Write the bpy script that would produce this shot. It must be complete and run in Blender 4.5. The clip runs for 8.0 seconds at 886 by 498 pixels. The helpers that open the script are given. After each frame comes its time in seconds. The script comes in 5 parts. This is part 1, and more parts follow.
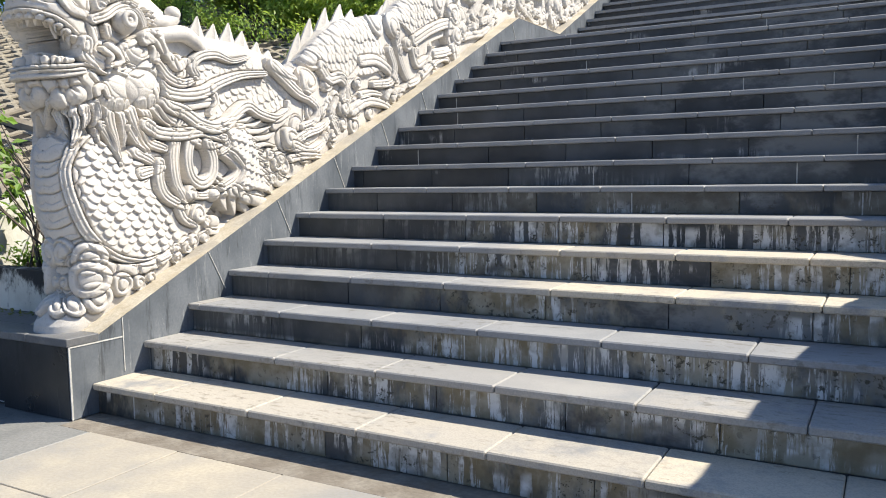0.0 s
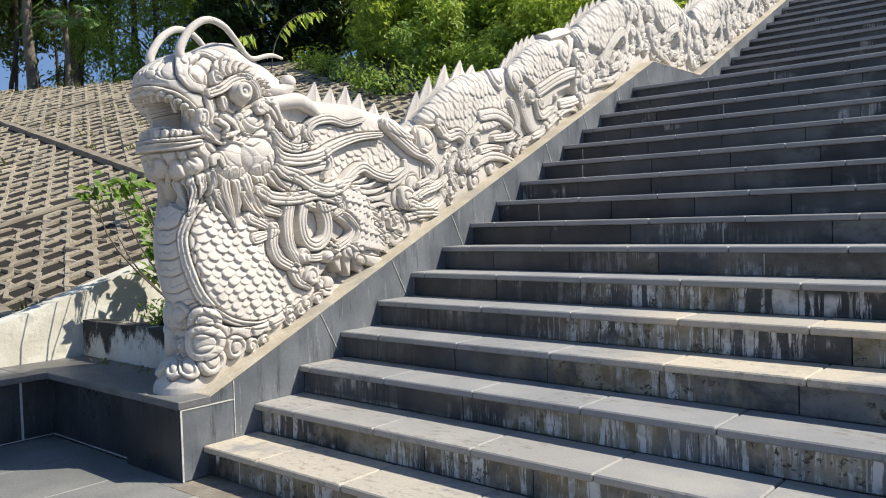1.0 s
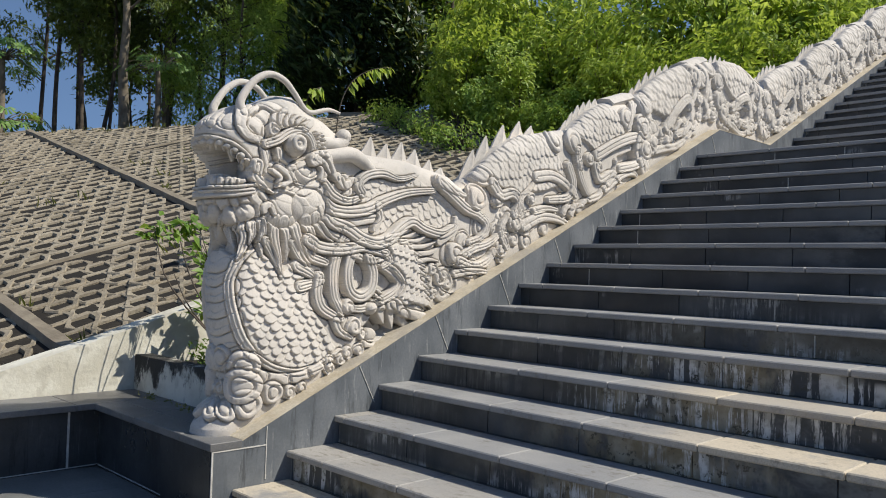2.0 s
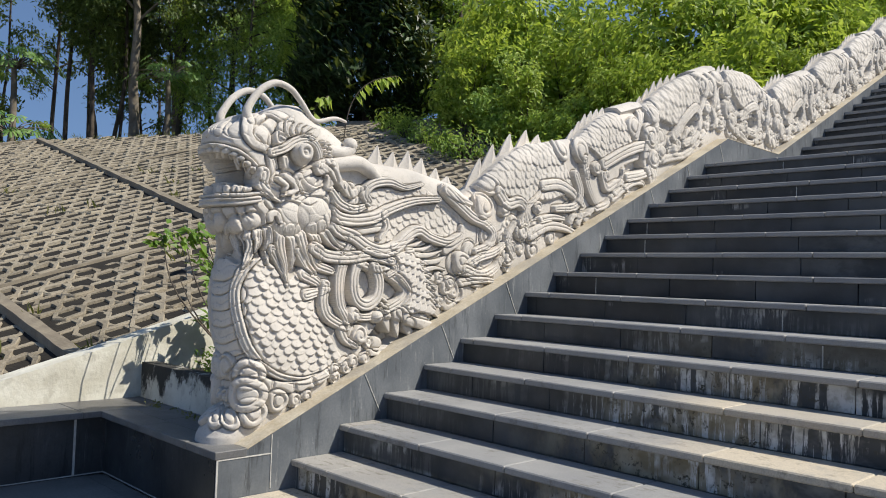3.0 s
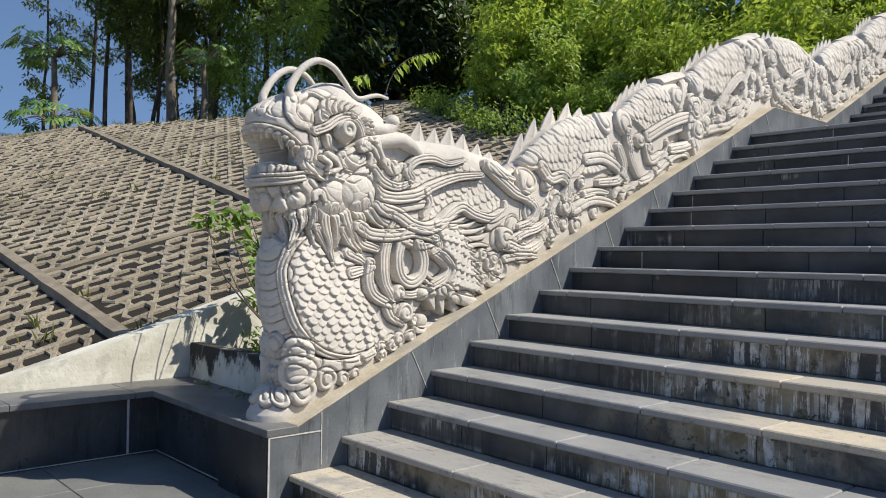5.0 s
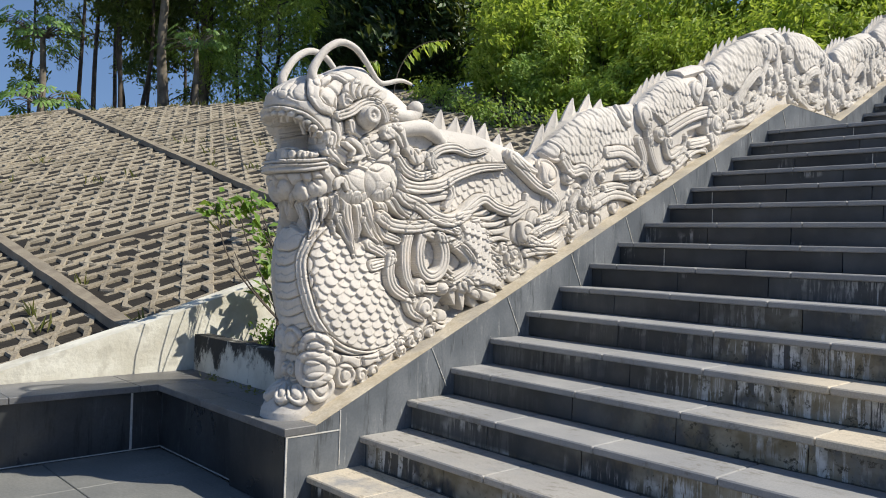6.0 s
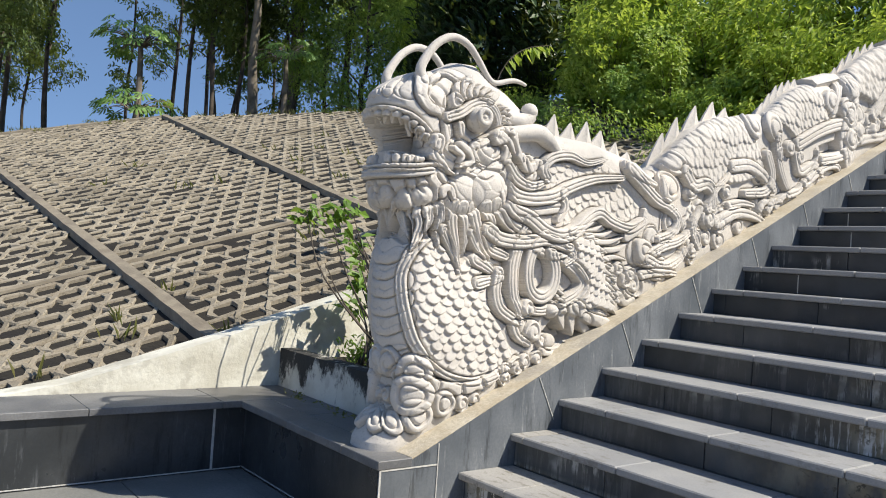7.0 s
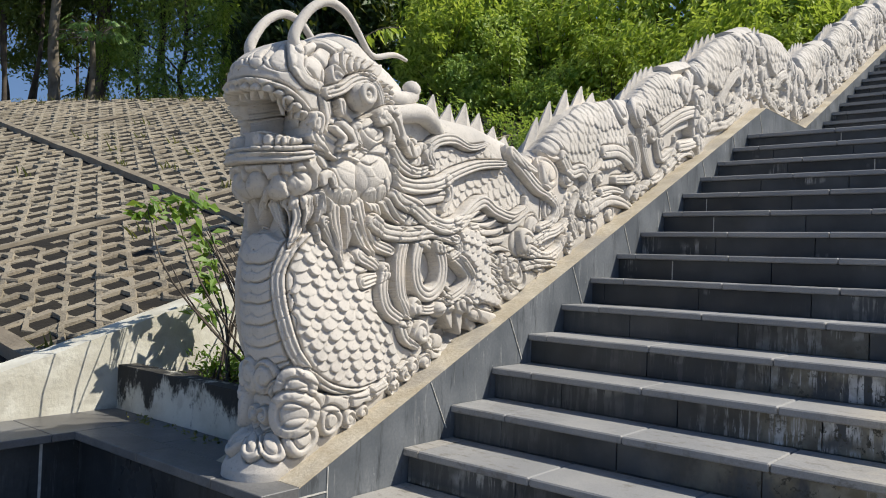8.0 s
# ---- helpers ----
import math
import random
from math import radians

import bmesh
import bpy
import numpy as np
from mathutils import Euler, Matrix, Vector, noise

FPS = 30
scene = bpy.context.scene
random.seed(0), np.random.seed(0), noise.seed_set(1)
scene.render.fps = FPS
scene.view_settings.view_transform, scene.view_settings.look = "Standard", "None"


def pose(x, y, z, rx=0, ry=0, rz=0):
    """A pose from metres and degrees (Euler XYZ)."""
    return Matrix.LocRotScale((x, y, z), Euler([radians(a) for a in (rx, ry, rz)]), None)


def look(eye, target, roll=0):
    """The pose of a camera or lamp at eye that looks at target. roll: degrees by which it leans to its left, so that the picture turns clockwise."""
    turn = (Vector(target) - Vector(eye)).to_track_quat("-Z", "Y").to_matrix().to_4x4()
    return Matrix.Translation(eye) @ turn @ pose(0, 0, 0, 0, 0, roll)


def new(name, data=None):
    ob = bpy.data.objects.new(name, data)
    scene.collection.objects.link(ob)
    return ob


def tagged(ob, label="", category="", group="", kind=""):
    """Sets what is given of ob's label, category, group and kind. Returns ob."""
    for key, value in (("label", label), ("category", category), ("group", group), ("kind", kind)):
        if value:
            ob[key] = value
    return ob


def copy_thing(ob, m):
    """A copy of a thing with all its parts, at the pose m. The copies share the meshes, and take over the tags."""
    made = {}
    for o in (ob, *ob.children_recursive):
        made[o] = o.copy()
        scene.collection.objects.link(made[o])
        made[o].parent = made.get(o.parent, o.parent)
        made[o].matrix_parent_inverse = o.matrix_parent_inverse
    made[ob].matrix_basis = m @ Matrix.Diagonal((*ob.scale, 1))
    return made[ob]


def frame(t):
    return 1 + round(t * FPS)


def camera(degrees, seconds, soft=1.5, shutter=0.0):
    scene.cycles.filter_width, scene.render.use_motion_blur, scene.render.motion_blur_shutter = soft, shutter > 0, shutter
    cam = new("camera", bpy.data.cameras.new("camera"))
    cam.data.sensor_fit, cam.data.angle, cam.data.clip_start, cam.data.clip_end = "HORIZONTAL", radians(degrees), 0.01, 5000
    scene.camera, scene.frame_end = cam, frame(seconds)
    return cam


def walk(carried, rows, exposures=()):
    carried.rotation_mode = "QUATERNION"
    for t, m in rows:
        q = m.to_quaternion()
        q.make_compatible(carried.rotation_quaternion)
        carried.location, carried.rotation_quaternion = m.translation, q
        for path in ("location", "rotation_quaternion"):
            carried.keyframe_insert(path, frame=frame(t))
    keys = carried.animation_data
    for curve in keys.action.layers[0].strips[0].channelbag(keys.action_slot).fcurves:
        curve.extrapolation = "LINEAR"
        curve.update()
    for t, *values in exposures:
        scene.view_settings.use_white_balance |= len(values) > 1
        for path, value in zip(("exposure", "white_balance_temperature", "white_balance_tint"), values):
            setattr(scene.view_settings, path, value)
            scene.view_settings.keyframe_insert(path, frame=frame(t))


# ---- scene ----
cam = camera(58.1, 8.0, soft=1.0)
PATH = [
    (0, (3.565, -2.614, 1.198), (2.584, -0.88, 1.015), -0.9),
    (0.5, (3.592, -2.447, 1.27), (2.473, -0.794, 1.139), -2.3),
    (1, (3.675, -2.326, 1.314), (2.379, -0.804, 1.239), -1.7),
    (1.5, (3.773, -2.259, 1.348), (2.374, -0.83, 1.36), 0.9),
    (3, (3.8, -2.212, 1.352), (2.362, -0.824, 1.428), 1.9),
    (3.5, (3.795, -2.227, 1.323), (2.334, -0.862, 1.382), 1.2),
    (4, (3.79, -2.225, 1.335), (2.293, -0.899, 1.364), 0.6),
    (5.5, (3.625, -2.252, 1.332), (2.137, -0.916, 1.348), 1.3),
    (6, (3.441, -2.275, 1.333), (1.97, -0.92, 1.337), 2.0),
    (6.5, (3.239, -2.196, 1.32), (1.708, -0.909, 1.316), 4.2),
    (7, (3.004, -2.132, 1.331), (1.411, -0.924, 1.363), 3.9),
    (7.5, (2.728, -2.133, 1.349), (1.222, -0.817, 1.379), 2.7),
    (8, (2.485, -2.051, 1.328), (1.194, -0.524, 1.366), 2.1),
]
EXPOSURES = [(0.0, 0.85), (0.5, 0.85), (1.0, 0.54), (1.5, 0.08), (3.0, 0.25), (5.5, 0.31), (7.5, 0.52), (8.0, 0.22)]
walk(cam, [(t, look(eye, target, roll)) for t, eye, target, roll in PATH], EXPOSURES)


# ---- light ----
SUN = Vector((1.3, 0.9, 1.85)).normalized()
world = bpy.data.worlds.new("sky")
world.use_nodes = True
scene.world = world
wn = world.node_tree.nodes
sky = wn.new("ShaderNodeTexSky")
sky.sky_type, sky.sun_disc = "NISHITA", False
sky.sun_elevation = math.asin(SUN.z)
sky.air_density, sky.dust_density, sky.ozone_density = 1.0, 0.2, 3.5
sky.sun_rotation = math.atan2(SUN.x, SUN.y)
wn["Background"].inputs["Strength"].default_value = 0.115
coord = wn.new("ShaderNodeTexCoord")
lift = wn.new("ShaderNodeVectorMath")
lift.operation, lift.inputs[1].default_value = "ADD", (0, 0, 0.25)
even = wn.new("ShaderNodeVectorMath")
even.operation = "NORMALIZE"
world.node_tree.links.new(coord.outputs["Generated"], lift.inputs[0])
world.node_tree.links.new(lift.outputs[0], even.inputs[0])
world.node_tree.links.new(even.outputs[0], sky.inputs["Vector"])
world.node_tree.links.new(sky.outputs[0], wn["Background"].inputs["Color"])
sun = new("sun", bpy.data.lights.new("sun", "SUN"))
sun.data.energy, sun.data.angle, sun.data.color = 5.0, radians(0.5), (1.0, 0.93, 0.81)
sun.matrix_world = look(SUN * 30, (0, 0, 0))


# ---- materials ----
class Nodes:
    """Short hand for building a node material."""

    def __init__(self, name, rough=0.8, metal=0.0):
        self.mat = bpy.data.materials.new(name)
        self.mat.use_nodes = True
        self.tree = self.mat.node_tree
        self.bsdf = self.tree.nodes["Principled BSDF"]
        self.bsdf.inputs["Roughness"].default_value = rough
        self.bsdf.inputs["Metallic"].default_value = metal
        self.geo = self.tree.nodes.new("ShaderNodeNewGeometry")
        self.pos = self.geo.outputs["Position"]

    def put(self, socket, value):
        if isinstance(value, bpy.types.NodeSocket):
            self.tree.links.new(value, socket)
        elif isinstance(value, tuple) and len(value) == 3 and socket.type == "RGBA":
            socket.default_value = (*value, 1)
        else:
            socket.default_value = value

    def stretch(self, sx, sy, sz, src=None):
        n = self.tree.nodes.new("ShaderNodeVectorMath")
        n.operation = "MULTIPLY"
        self.put(n.inputs[0], src or self.pos)
        n.inputs[1].default_value = (sx, sy, sz)
        return n.outputs[0]

    def noise(self, scale, detail=4.0, vec=None, rough=0.55):
        n = self.tree.nodes.new("ShaderNodeTexNoise")
        self.put(n.inputs["Vector"], vec or self.pos)
        n.inputs["Scale"].default_value, n.inputs["Detail"].default_value = scale, detail
        n.inputs["Roughness"].default_value = rough
        return n.outputs[0]

    def ramp(self, x, a, b, lo=0.0, hi=1.0):
        n = self.tree.nodes.new("ShaderNodeMapRange")
        n.interpolation_type = "SMOOTHSTEP"
        self.put(n.inputs[0], x)
        for i, v in enumerate((a, b, lo, hi)):
            n.inputs[i + 1].default_value = v
        return n.outputs[0]

    def math(self, op, a, b=0.0):
        n = self.tree.nodes.new("ShaderNodeMath")
        n.operation = op
        self.put(n.inputs[0], a), self.put(n.inputs[1], b)
        return n.outputs[0]

    def mix(self, fac, a, b):
        n = self.tree.nodes.new("ShaderNodeMix")
        n.data_type = "RGBA"
        self.put(n.inputs[0], fac), self.put(n.inputs[6], a), self.put(n.inputs[7], b)
        return n.outputs[2]

    def axis(self, i):
        n = self.tree.nodes.new("ShaderNodeSeparateXYZ")
        self.put(n.inputs[0], self.pos)
        return n.outputs[i]

    def random(self):
        return self.tree.nodes.new("ShaderNodeObjectInfo").outputs["Random"]

    def island(self):
        return self.geo.outputs["Random Per Island"]

    def bump(self, height, strength=0.3, dist=0.01):
        n = self.tree.nodes.new("ShaderNodeBump")
        n.inputs["Strength"].default_value, n.inputs["Distance"].default_value = strength, dist
        self.put(n.inputs["Height"], height)
        self.put(self.bsdf.inputs["Normal"], n.outputs[0])

    def done(self, color, rough=None):
        self.put(self.bsdf.inputs["Base Color"], color)
        if rough is not None:
            self.put(self.bsdf.inputs["Roughness"], rough)
        return self.mat


def mottled(name, a, b, scale=3.0, grain=60.0, rough=0.85, bump=0.3, c=None):
    n = Nodes(name, rough)
    col = n.mix(n.ramp(n.noise(scale, 6), 0.35, 0.68), a, b)
    if c:
        col = n.mix(n.ramp(n.noise(scale * 0.37, 5), 0.52, 0.66, 0, 0.9), col, c)
    fine = n.noise(grain, 3)
    col = n.mix(n.ramp(fine, 0.3, 0.7, 0, 0.35), col, tuple(v * 0.6 for v in a))
    n.bump(fine, bump, 0.01)
    return n.done(col)


def riser_stone(name="dark_slate"):
    """Dark slate facing with lime runs, tan dirt and lichen below the treads."""
    n = Nodes(name, 0.55)
    rnd = n.random()
    base = n.mix(n.ramp(n.noise(2.2, 5), 0.35, 0.7), (0.033, 0.037, 0.040), (0.076, 0.083, 0.088))
    base = n.mix(n.ramp(rnd, 0.0, 1.0, 0.0, 0.45), base, (0.014, 0.015, 0.016))
    x, z = n.axis(0), n.axis(2)
    # paler grey patches towards the right: glare on the risers, put into the colour
    glare_tint = n.math("MULTIPLY", n.ramp(n.noise(1.1, 6, n.stretch(1.0, 0.6, 1.6), 0.7), 0.46, 0.60), n.ramp(x, 1.2, 2.6, 0.0, 0.75))
    base = n.mix(glare_tint, base, (0.19, 0.195, 0.19))
    low = n.math("MULTIPLY", n.ramp(z, 1.25, 0.8), n.ramp(x, 0.9, 1.7, 0.08, 1.0))
    low = n.math("MAXIMUM", low, n.ramp(z, 0.36, 0.30, 0.0, 0.9))
    runs = n.noise(9, 6, n.stretch(2.2, 1.0, 0.20), 0.75)
    patch = n.noise(1.6, 3, n.stretch(1.0, 1.0, 2.0))
    lime = n.math("MULTIPLY", n.ramp(runs, 0.49, 0.55), n.ramp(patch, 0.43, 0.51))
    lime = n.math("MULTIPLY", lime, n.math("ADD", low, n.ramp(patch, 0.58, 0.66, 0.0, 0.5)))
    dirt = n.math("MULTIPLY", n.ramp(n.noise(1.3, 6, n.stretch(1.3, 0.6, 0.7), 0.65), 0.42, 0.53, 0, 0.95), low)
    panel = n.math("MULTIPLY", n.ramp(rnd, 0.72, 0.78, 0, 0.85), low)
    dirt = n.math("MAXIMUM", dirt, panel)
    col = n.mix(dirt, base, n.mix(n.ramp(n.noise(9, 5), 0.35, 0.65), (0.17, 0.135, 0.075), (0.30, 0.27, 0.20)))
    col = n.mix(lime, col, n.mix(n.ramp(n.noise(14, 4), 0.4, 0.6), (0.58, 0.58, 0.56), (0.33, 0.32, 0.29)))
    moss = n.math("MULTIPLY", n.ramp(n.noise(30, 6, None, 0.7), 0.55, 0.62), n.ramp(n.noise(2.2, 4), 0.42, 0.55))
    moss = n.math("MULTIPLY", moss, low)
    col = n.mix(moss, col, (0.045, 0.040, 0.025))
    n.bump(n.noise(45, 4), 0.15, 0.006)
    return n.done(col, n.ramp(n.noise(5, 4), 0.3, 0.7, 0.42, 0.72))


def tread_stone(name="tread_granite"):
    n = Nodes(name, 0.7)
    rnd = n.random()
    z, x = n.axis(2), n.axis(0)
    base = n.mix(n.ramp(n.noise(2.5, 5), 0.35, 0.7), (0.235, 0.24, 0.245), (0.30, 0.30, 0.295))
    first = n.ramp(z, 0.38, 0.17, 0.0, 1.0)
    band = n.math("MULTIPLY", n.ramp(x, 1.5, 2.1), n.math("MULTIPLY", n.ramp(z, 0.98, 0.78), n.ramp(z, 0.5, 0.6)))
    low = n.math("MULTIPLY", n.math("MAXIMUM", first, band), n.ramp(rnd, 0.1, 0.5, 0.6, 1.0))
    low = n.math("MAXIMUM", low, n.math("MULTIPLY", n.ramp(rnd, 0.86, 0.9, 0.0, 0.35), n.ramp(z, 0.8, 0.3)))
    cream = n.math("MULTIPLY", n.ramp(n.noise(1.6, 6, None, 0.65), 0.34, 0.50), low)
    col = n.mix(cream, base, (0.52, 0.46, 0.36))
    fine = n.noise(140, 2)
    col = n.mix(n.ramp(fine, 0.35, 0.7, 0, 0.25), col, (0.12, 0.12, 0.12))
    front = n.ramp(n.noise(30, 6, n.stretch(0.5, 1.0, 0.6), 0.7), 0.52, 0.64, 0.0, 0.5)
    col = n.mix(n.math("MULTIPLY", front, n.math("MULTIPLY", n.ramp(z, 1.1, 0.5, 0.1, 1.0), n.ramp(n.noise(2.0, 4), 0.40, 0.56))), col, (0.10, 0.085, 0.06))
    n.bump(fine, 0.2, 0.003)
    return n.done(col)


def statue_stone():
    """White cement with warm dust, grey weathering and a fine grain."""
    n = Nodes("white_cement_statue", 0.88)
    col = n.mix(n.ramp(n.noise(1.4, 6), 0.38, 0.66), (0.575, 0.54, 0.49), (0.48, 0.45, 0.405))
    col = n.mix(n.ramp(n.noise(5.0, 6, n.stretch(1, 1, 0.45)), 0.55, 0.72, 0, 0.6), col, (0.38, 0.365, 0.34))
    col = n.mix(n.ramp(n.noise(2.3, 4), 0.60, 0.72, 0, 0.5), col, (0.68, 0.60, 0.50))
    col = n.mix(n.ramp(n.noise(17, 6), 0.54, 0.68, 0, 0.35), col, (0.40, 0.375, 0.335))
    col = n.mix(n.ramp(n.noise(75, 4), 0.56, 0.70, 0, 0.4), col, (0.27, 0.245, 0.21))
    pits = n.math("ADD", n.noise(150, 4), n.math("MULTIPLY", n.noise(28, 5), 1.6))
    n.bump(pits, 0.34, 0.006)
    return n.done(col)


def streaked(name, a, b, run, amount, rough):
    """Slate panels with pale lime runs and blotches."""
    n = Nodes(name, rough)
    col = n.mix(n.ramp(n.noise(2.6, 6), 0.35, 0.68), a, b)
    col = n.mix(n.ramp(n.random(), 0, 1, 0, 0.35), col, tuple(v * 0.7 for v in a))
    runs = n.noise(11, 5, n.stretch(2.4, 2.4, 0.25), 0.7)
    col = n.mix(n.math("MULTIPLY", n.ramp(runs, 0.56, 0.70, 0, amount), n.ramp(n.noise(1.9, 3), 0.40, 0.62)), col, run)
    dark = n.noise(7, 6, n.stretch(1.8, 1.8, 0.22), 0.75)
    col = n.mix(n.ramp(dark, 0.52, 0.66, 0, 0.75), col, tuple(v * 0.35 for v in a))
    scuff = n.math("MULTIPLY", n.ramp(n.noise(60, 5, n.stretch(1.0, 1.0, 0.5), 0.7), 0.62, 0.70), n.ramp(n.noise(3.5, 4), 0.52, 0.64))
    col = n.mix(n.math("MULTIPLY", scuff, amount), col, run)
    col = n.mix(n.ramp(n.noise(70, 3), 0.3, 0.7, 0, 0.25), col, tuple(v * 0.6 for v in a))
    n.bump(n.noise(40, 4), 0.12, 0.006)
    return n.done(col, n.ramp(n.noise(4, 4), 0.3, 0.7, rough - 0.1, rough + 0.15))


def algae_cement(name, dirt=0.5, low=0.36, high=0.75):
    """Pale render with black algae and flaked patches; on plaster the black also paints shade dapples."""
    n = Nodes(name, 0.92)
    col = n.mix(n.ramp(n.noise(3.0, 6), 0.35, 0.66), (0.66, 0.65, 0.57), (0.50, 0.48, 0.40))
    col = n.mix(n.ramp(n.noise(8, 6), 0.52, 0.66, 0, 0.5), col, (0.36, 0.34, 0.28))
    z = n.axis(2)
    black = n.math("ADD", n.noise(7, 7, n.stretch(1, 1, 0.55), 0.7), n.ramp(z, low, high, -0.14, 0.16))
    col = n.mix(n.ramp(black, 0.62 - 0.22 * dirt, 0.72 - 0.18 * dirt), col, (0.035, 0.034, 0.030))
    n.bump(n.noise(30, 5), 0.45, 0.012)
    return n.done(col)


def block_stone():
    """Weathered concrete blocks, each with its own tone, lichen and dark runs."""
    n = Nodes("weathered_concrete_block", 0.95)
    col = n.mix(n.ramp(n.noise(4, 6), 0.35, 0.68), (0.32, 0.275, 0.20), (0.20, 0.16, 0.105))
    col = n.mix(n.ramp(n.island(), 0.0, 1.0, 0.0, 0.55), col, (0.15, 0.125, 0.09))
    col = n.mix(n.ramp(n.random(), 0.0, 1.0, 0.0, 0.35), col, (0.40, 0.36, 0.28))
    col = n.mix(n.ramp(n.noise(1.1, 5), 0.50, 0.64, 0, 0.7), col, (0.13, 0.11, 0.075))
    col = n.mix(n.ramp(n.noise(24, 5), 0.56, 0.66, 0, 0.7), col, (0.085, 0.075, 0.055))
    fine = n.noise(60, 4)
    col = n.mix(n.ramp(fine, 0.3, 0.7, 0, 0.4), col, (0.36, 0.32, 0.25))
    n.bump(fine, 0.7, 0.012)
    return n.done(col)


MAT = {
    "riser": riser_stone(),
    "tread": tread_stone(),
    "side": streaked("grey_slate_panel", (0.105, 0.118, 0.132), (0.185, 0.20, 0.215), (0.46, 0.47, 0.46), 0.6, 0.45),
    "dark_panel": streaked("dark_slate_panel", (0.026, 0.029, 0.031), (0.056, 0.060, 0.063), (0.24, 0.25, 0.26), 0.40, 0.36),
    "cap": mottled("grey_cap_stone", (0.12, 0.122, 0.125), (0.19, 0.19, 0.188), 4, 90, 0.45, 0.15, (0.10, 0.098, 0.095)),
    "mortar": mottled("white_mortar", (0.55, 0.54, 0.50), (0.40, 0.39, 0.36), 20, 80, 0.9, 0.3),
    "ledge": mottled("tan_cement", (0.44, 0.38, 0.28), (0.56, 0.51, 0.41), 5, 60, 0.9, 0.4, (0.36, 0.33, 0.28)),
    # black amount covers real streaks and leaf-shade dapples painted into the colour
    "plaster": algae_cement("stained_white_plaster", 0.36, 0.4, 6.0),
    "block": block_stone(),
    "algae": algae_cement("algae_black_cement", 0.75),
    "rib": mottled("concrete_rib", (0.27, 0.235, 0.175), (0.19, 0.16, 0.12), 5, 50, 0.95, 0.5),
    # soil taken to near black: the shade inside the block cells is in its colour
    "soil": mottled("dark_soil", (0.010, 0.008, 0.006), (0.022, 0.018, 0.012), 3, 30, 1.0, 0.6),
    "core": mottled("stair_concrete", (0.2, 0.2, 0.2), (0.26, 0.26, 0.25), 3, 40, 0.95, 0.3),
    "paving": mottled("dusty_paving", (0.42, 0.38, 0.30), (0.33, 0.31, 0.27), 1.7, 60, 0.85, 0.2, (0.24, 0.235, 0.225)),
    "statue": statue_stone(),
}


# ---- building helpers ----
def part(name, bm, material, parent=None, label="", smooth=False):
    """Links a bmesh as one mesh object."""
    me = bpy.data.meshes.new(name)
    bm.to_mesh(me)
    bm.free()
    me.materials.append(material)
    if smooth:
        me.polygons.foreach_set("use_smooth", [True] * len(me.polygons))
    ob = new(name, me)
    ob.parent = parent
    if label:
        tagged(ob, label)
    return ob


def box(bm, x0, x1, y0, y1, z0, z1):
    v = [bm.verts.new((x, y, z)) for x in (x0, x1) for y in (y0, y1) for z in (z0, z1)]
    for f in ((0, 1, 3, 2), (4, 6, 7, 5), (0, 4, 5, 1), (2, 3, 7, 6), (0, 2, 6, 4), (1, 5, 7, 3)):
        bm.faces.new([v[i] for i in f])
    return v


def extrude_x(bm, outline, x0, x1):
    """A prism whose (y, z) outline runs from x0 to x1."""
    a = [bm.verts.new((x0, y, z)) for y, z in outline]
    b = [bm.verts.new((x1, y, z)) for y, z in outline]
    n = len(outline)
    bm.faces.new(a), bm.faces.new(b[::-1])
    for i in range(n):
        bm.faces.new((a[i], b[i], b[(i + 1) % n], a[(i + 1) % n]))
    bmesh.ops.recalc_face_normals(bm, faces=bm.faces)


def slab_mesh(name, sx, sy, sz, bevel, material):
    """A box mesh with eased edges, its corner at the origin."""
    bm = bmesh.new()
    box(bm, 0, sx, 0, sy, 0, sz)
    bmesh.ops.recalc_face_normals(bm, faces=bm.faces)
    bmesh.ops.bevel(bm, geom=bm.edges[:], offset=bevel, segments=1, affect="EDGES")
    me = bpy.data.meshes.new(name)
    bm.to_mesh(me)
    bm.free()
    me.materials.append(material)
    return me


def place(name, me, x, y, z, parent):
    ob = new(name, me)
    ob.location = (x, y, z)
    ob.parent = parent
    return ob


def rest(name, label, category, x=0, y=0, z=0, kind="", group=""):
    ob = new(name)
    ob.location = (x, y, z)
    return tagged(ob, label, category, group, kind)


# ---- plan ----
RISE, GOING, STEPS = 0.16, 0.33, 16
LAND0 = (STEPS - 1) * GOING            # nosing of the landing
LANDING = 1.65
WIDTH = 4.2


def nosing(k):
    """y and z of the nosing of step k, the first flight, the landing and the second flight."""
    if k <= STEPS:
        return (k - 1) * GOING, k * RISE
    return LAND0 + LANDING + (k - STEPS - 1) * GOING, k * RISE


def base_z(y):
    """Top of the balustrade."""
    y1, y2 = 5.42, 6.62
    if y < 0.05:
        return 0.415
    if y < y1:
        return 0.415 + (y - 0.05) * 0.4585
    if y < y2:
        return base_z(y1 - 1e-6)
    return base_z(y1 - 1e-6) + (y - y2) * 0.4585


def slope_z(x, y):
    return 0.66 - 0.20 * (x + 2.2) + 0.31 * (y + 0.05)


# ---- ground and stairs ----
bm = bmesh.new()
N = 24
span = [-400 + 800 * i / N for i in range(N + 1)]
grid = [[bm.verts.new((x, y, -0.012)) for x in span] for y in span]
for i in range(N):
    for j in range(N):
        bm.faces.new((grid[i][j], grid[i][j + 1], grid[i + 1][j + 1], grid[i + 1][j]))
ground = tagged(part("ground", bm, MAT["paving"]), "dusty grey and cream stone paving", "paving", kind="structure")

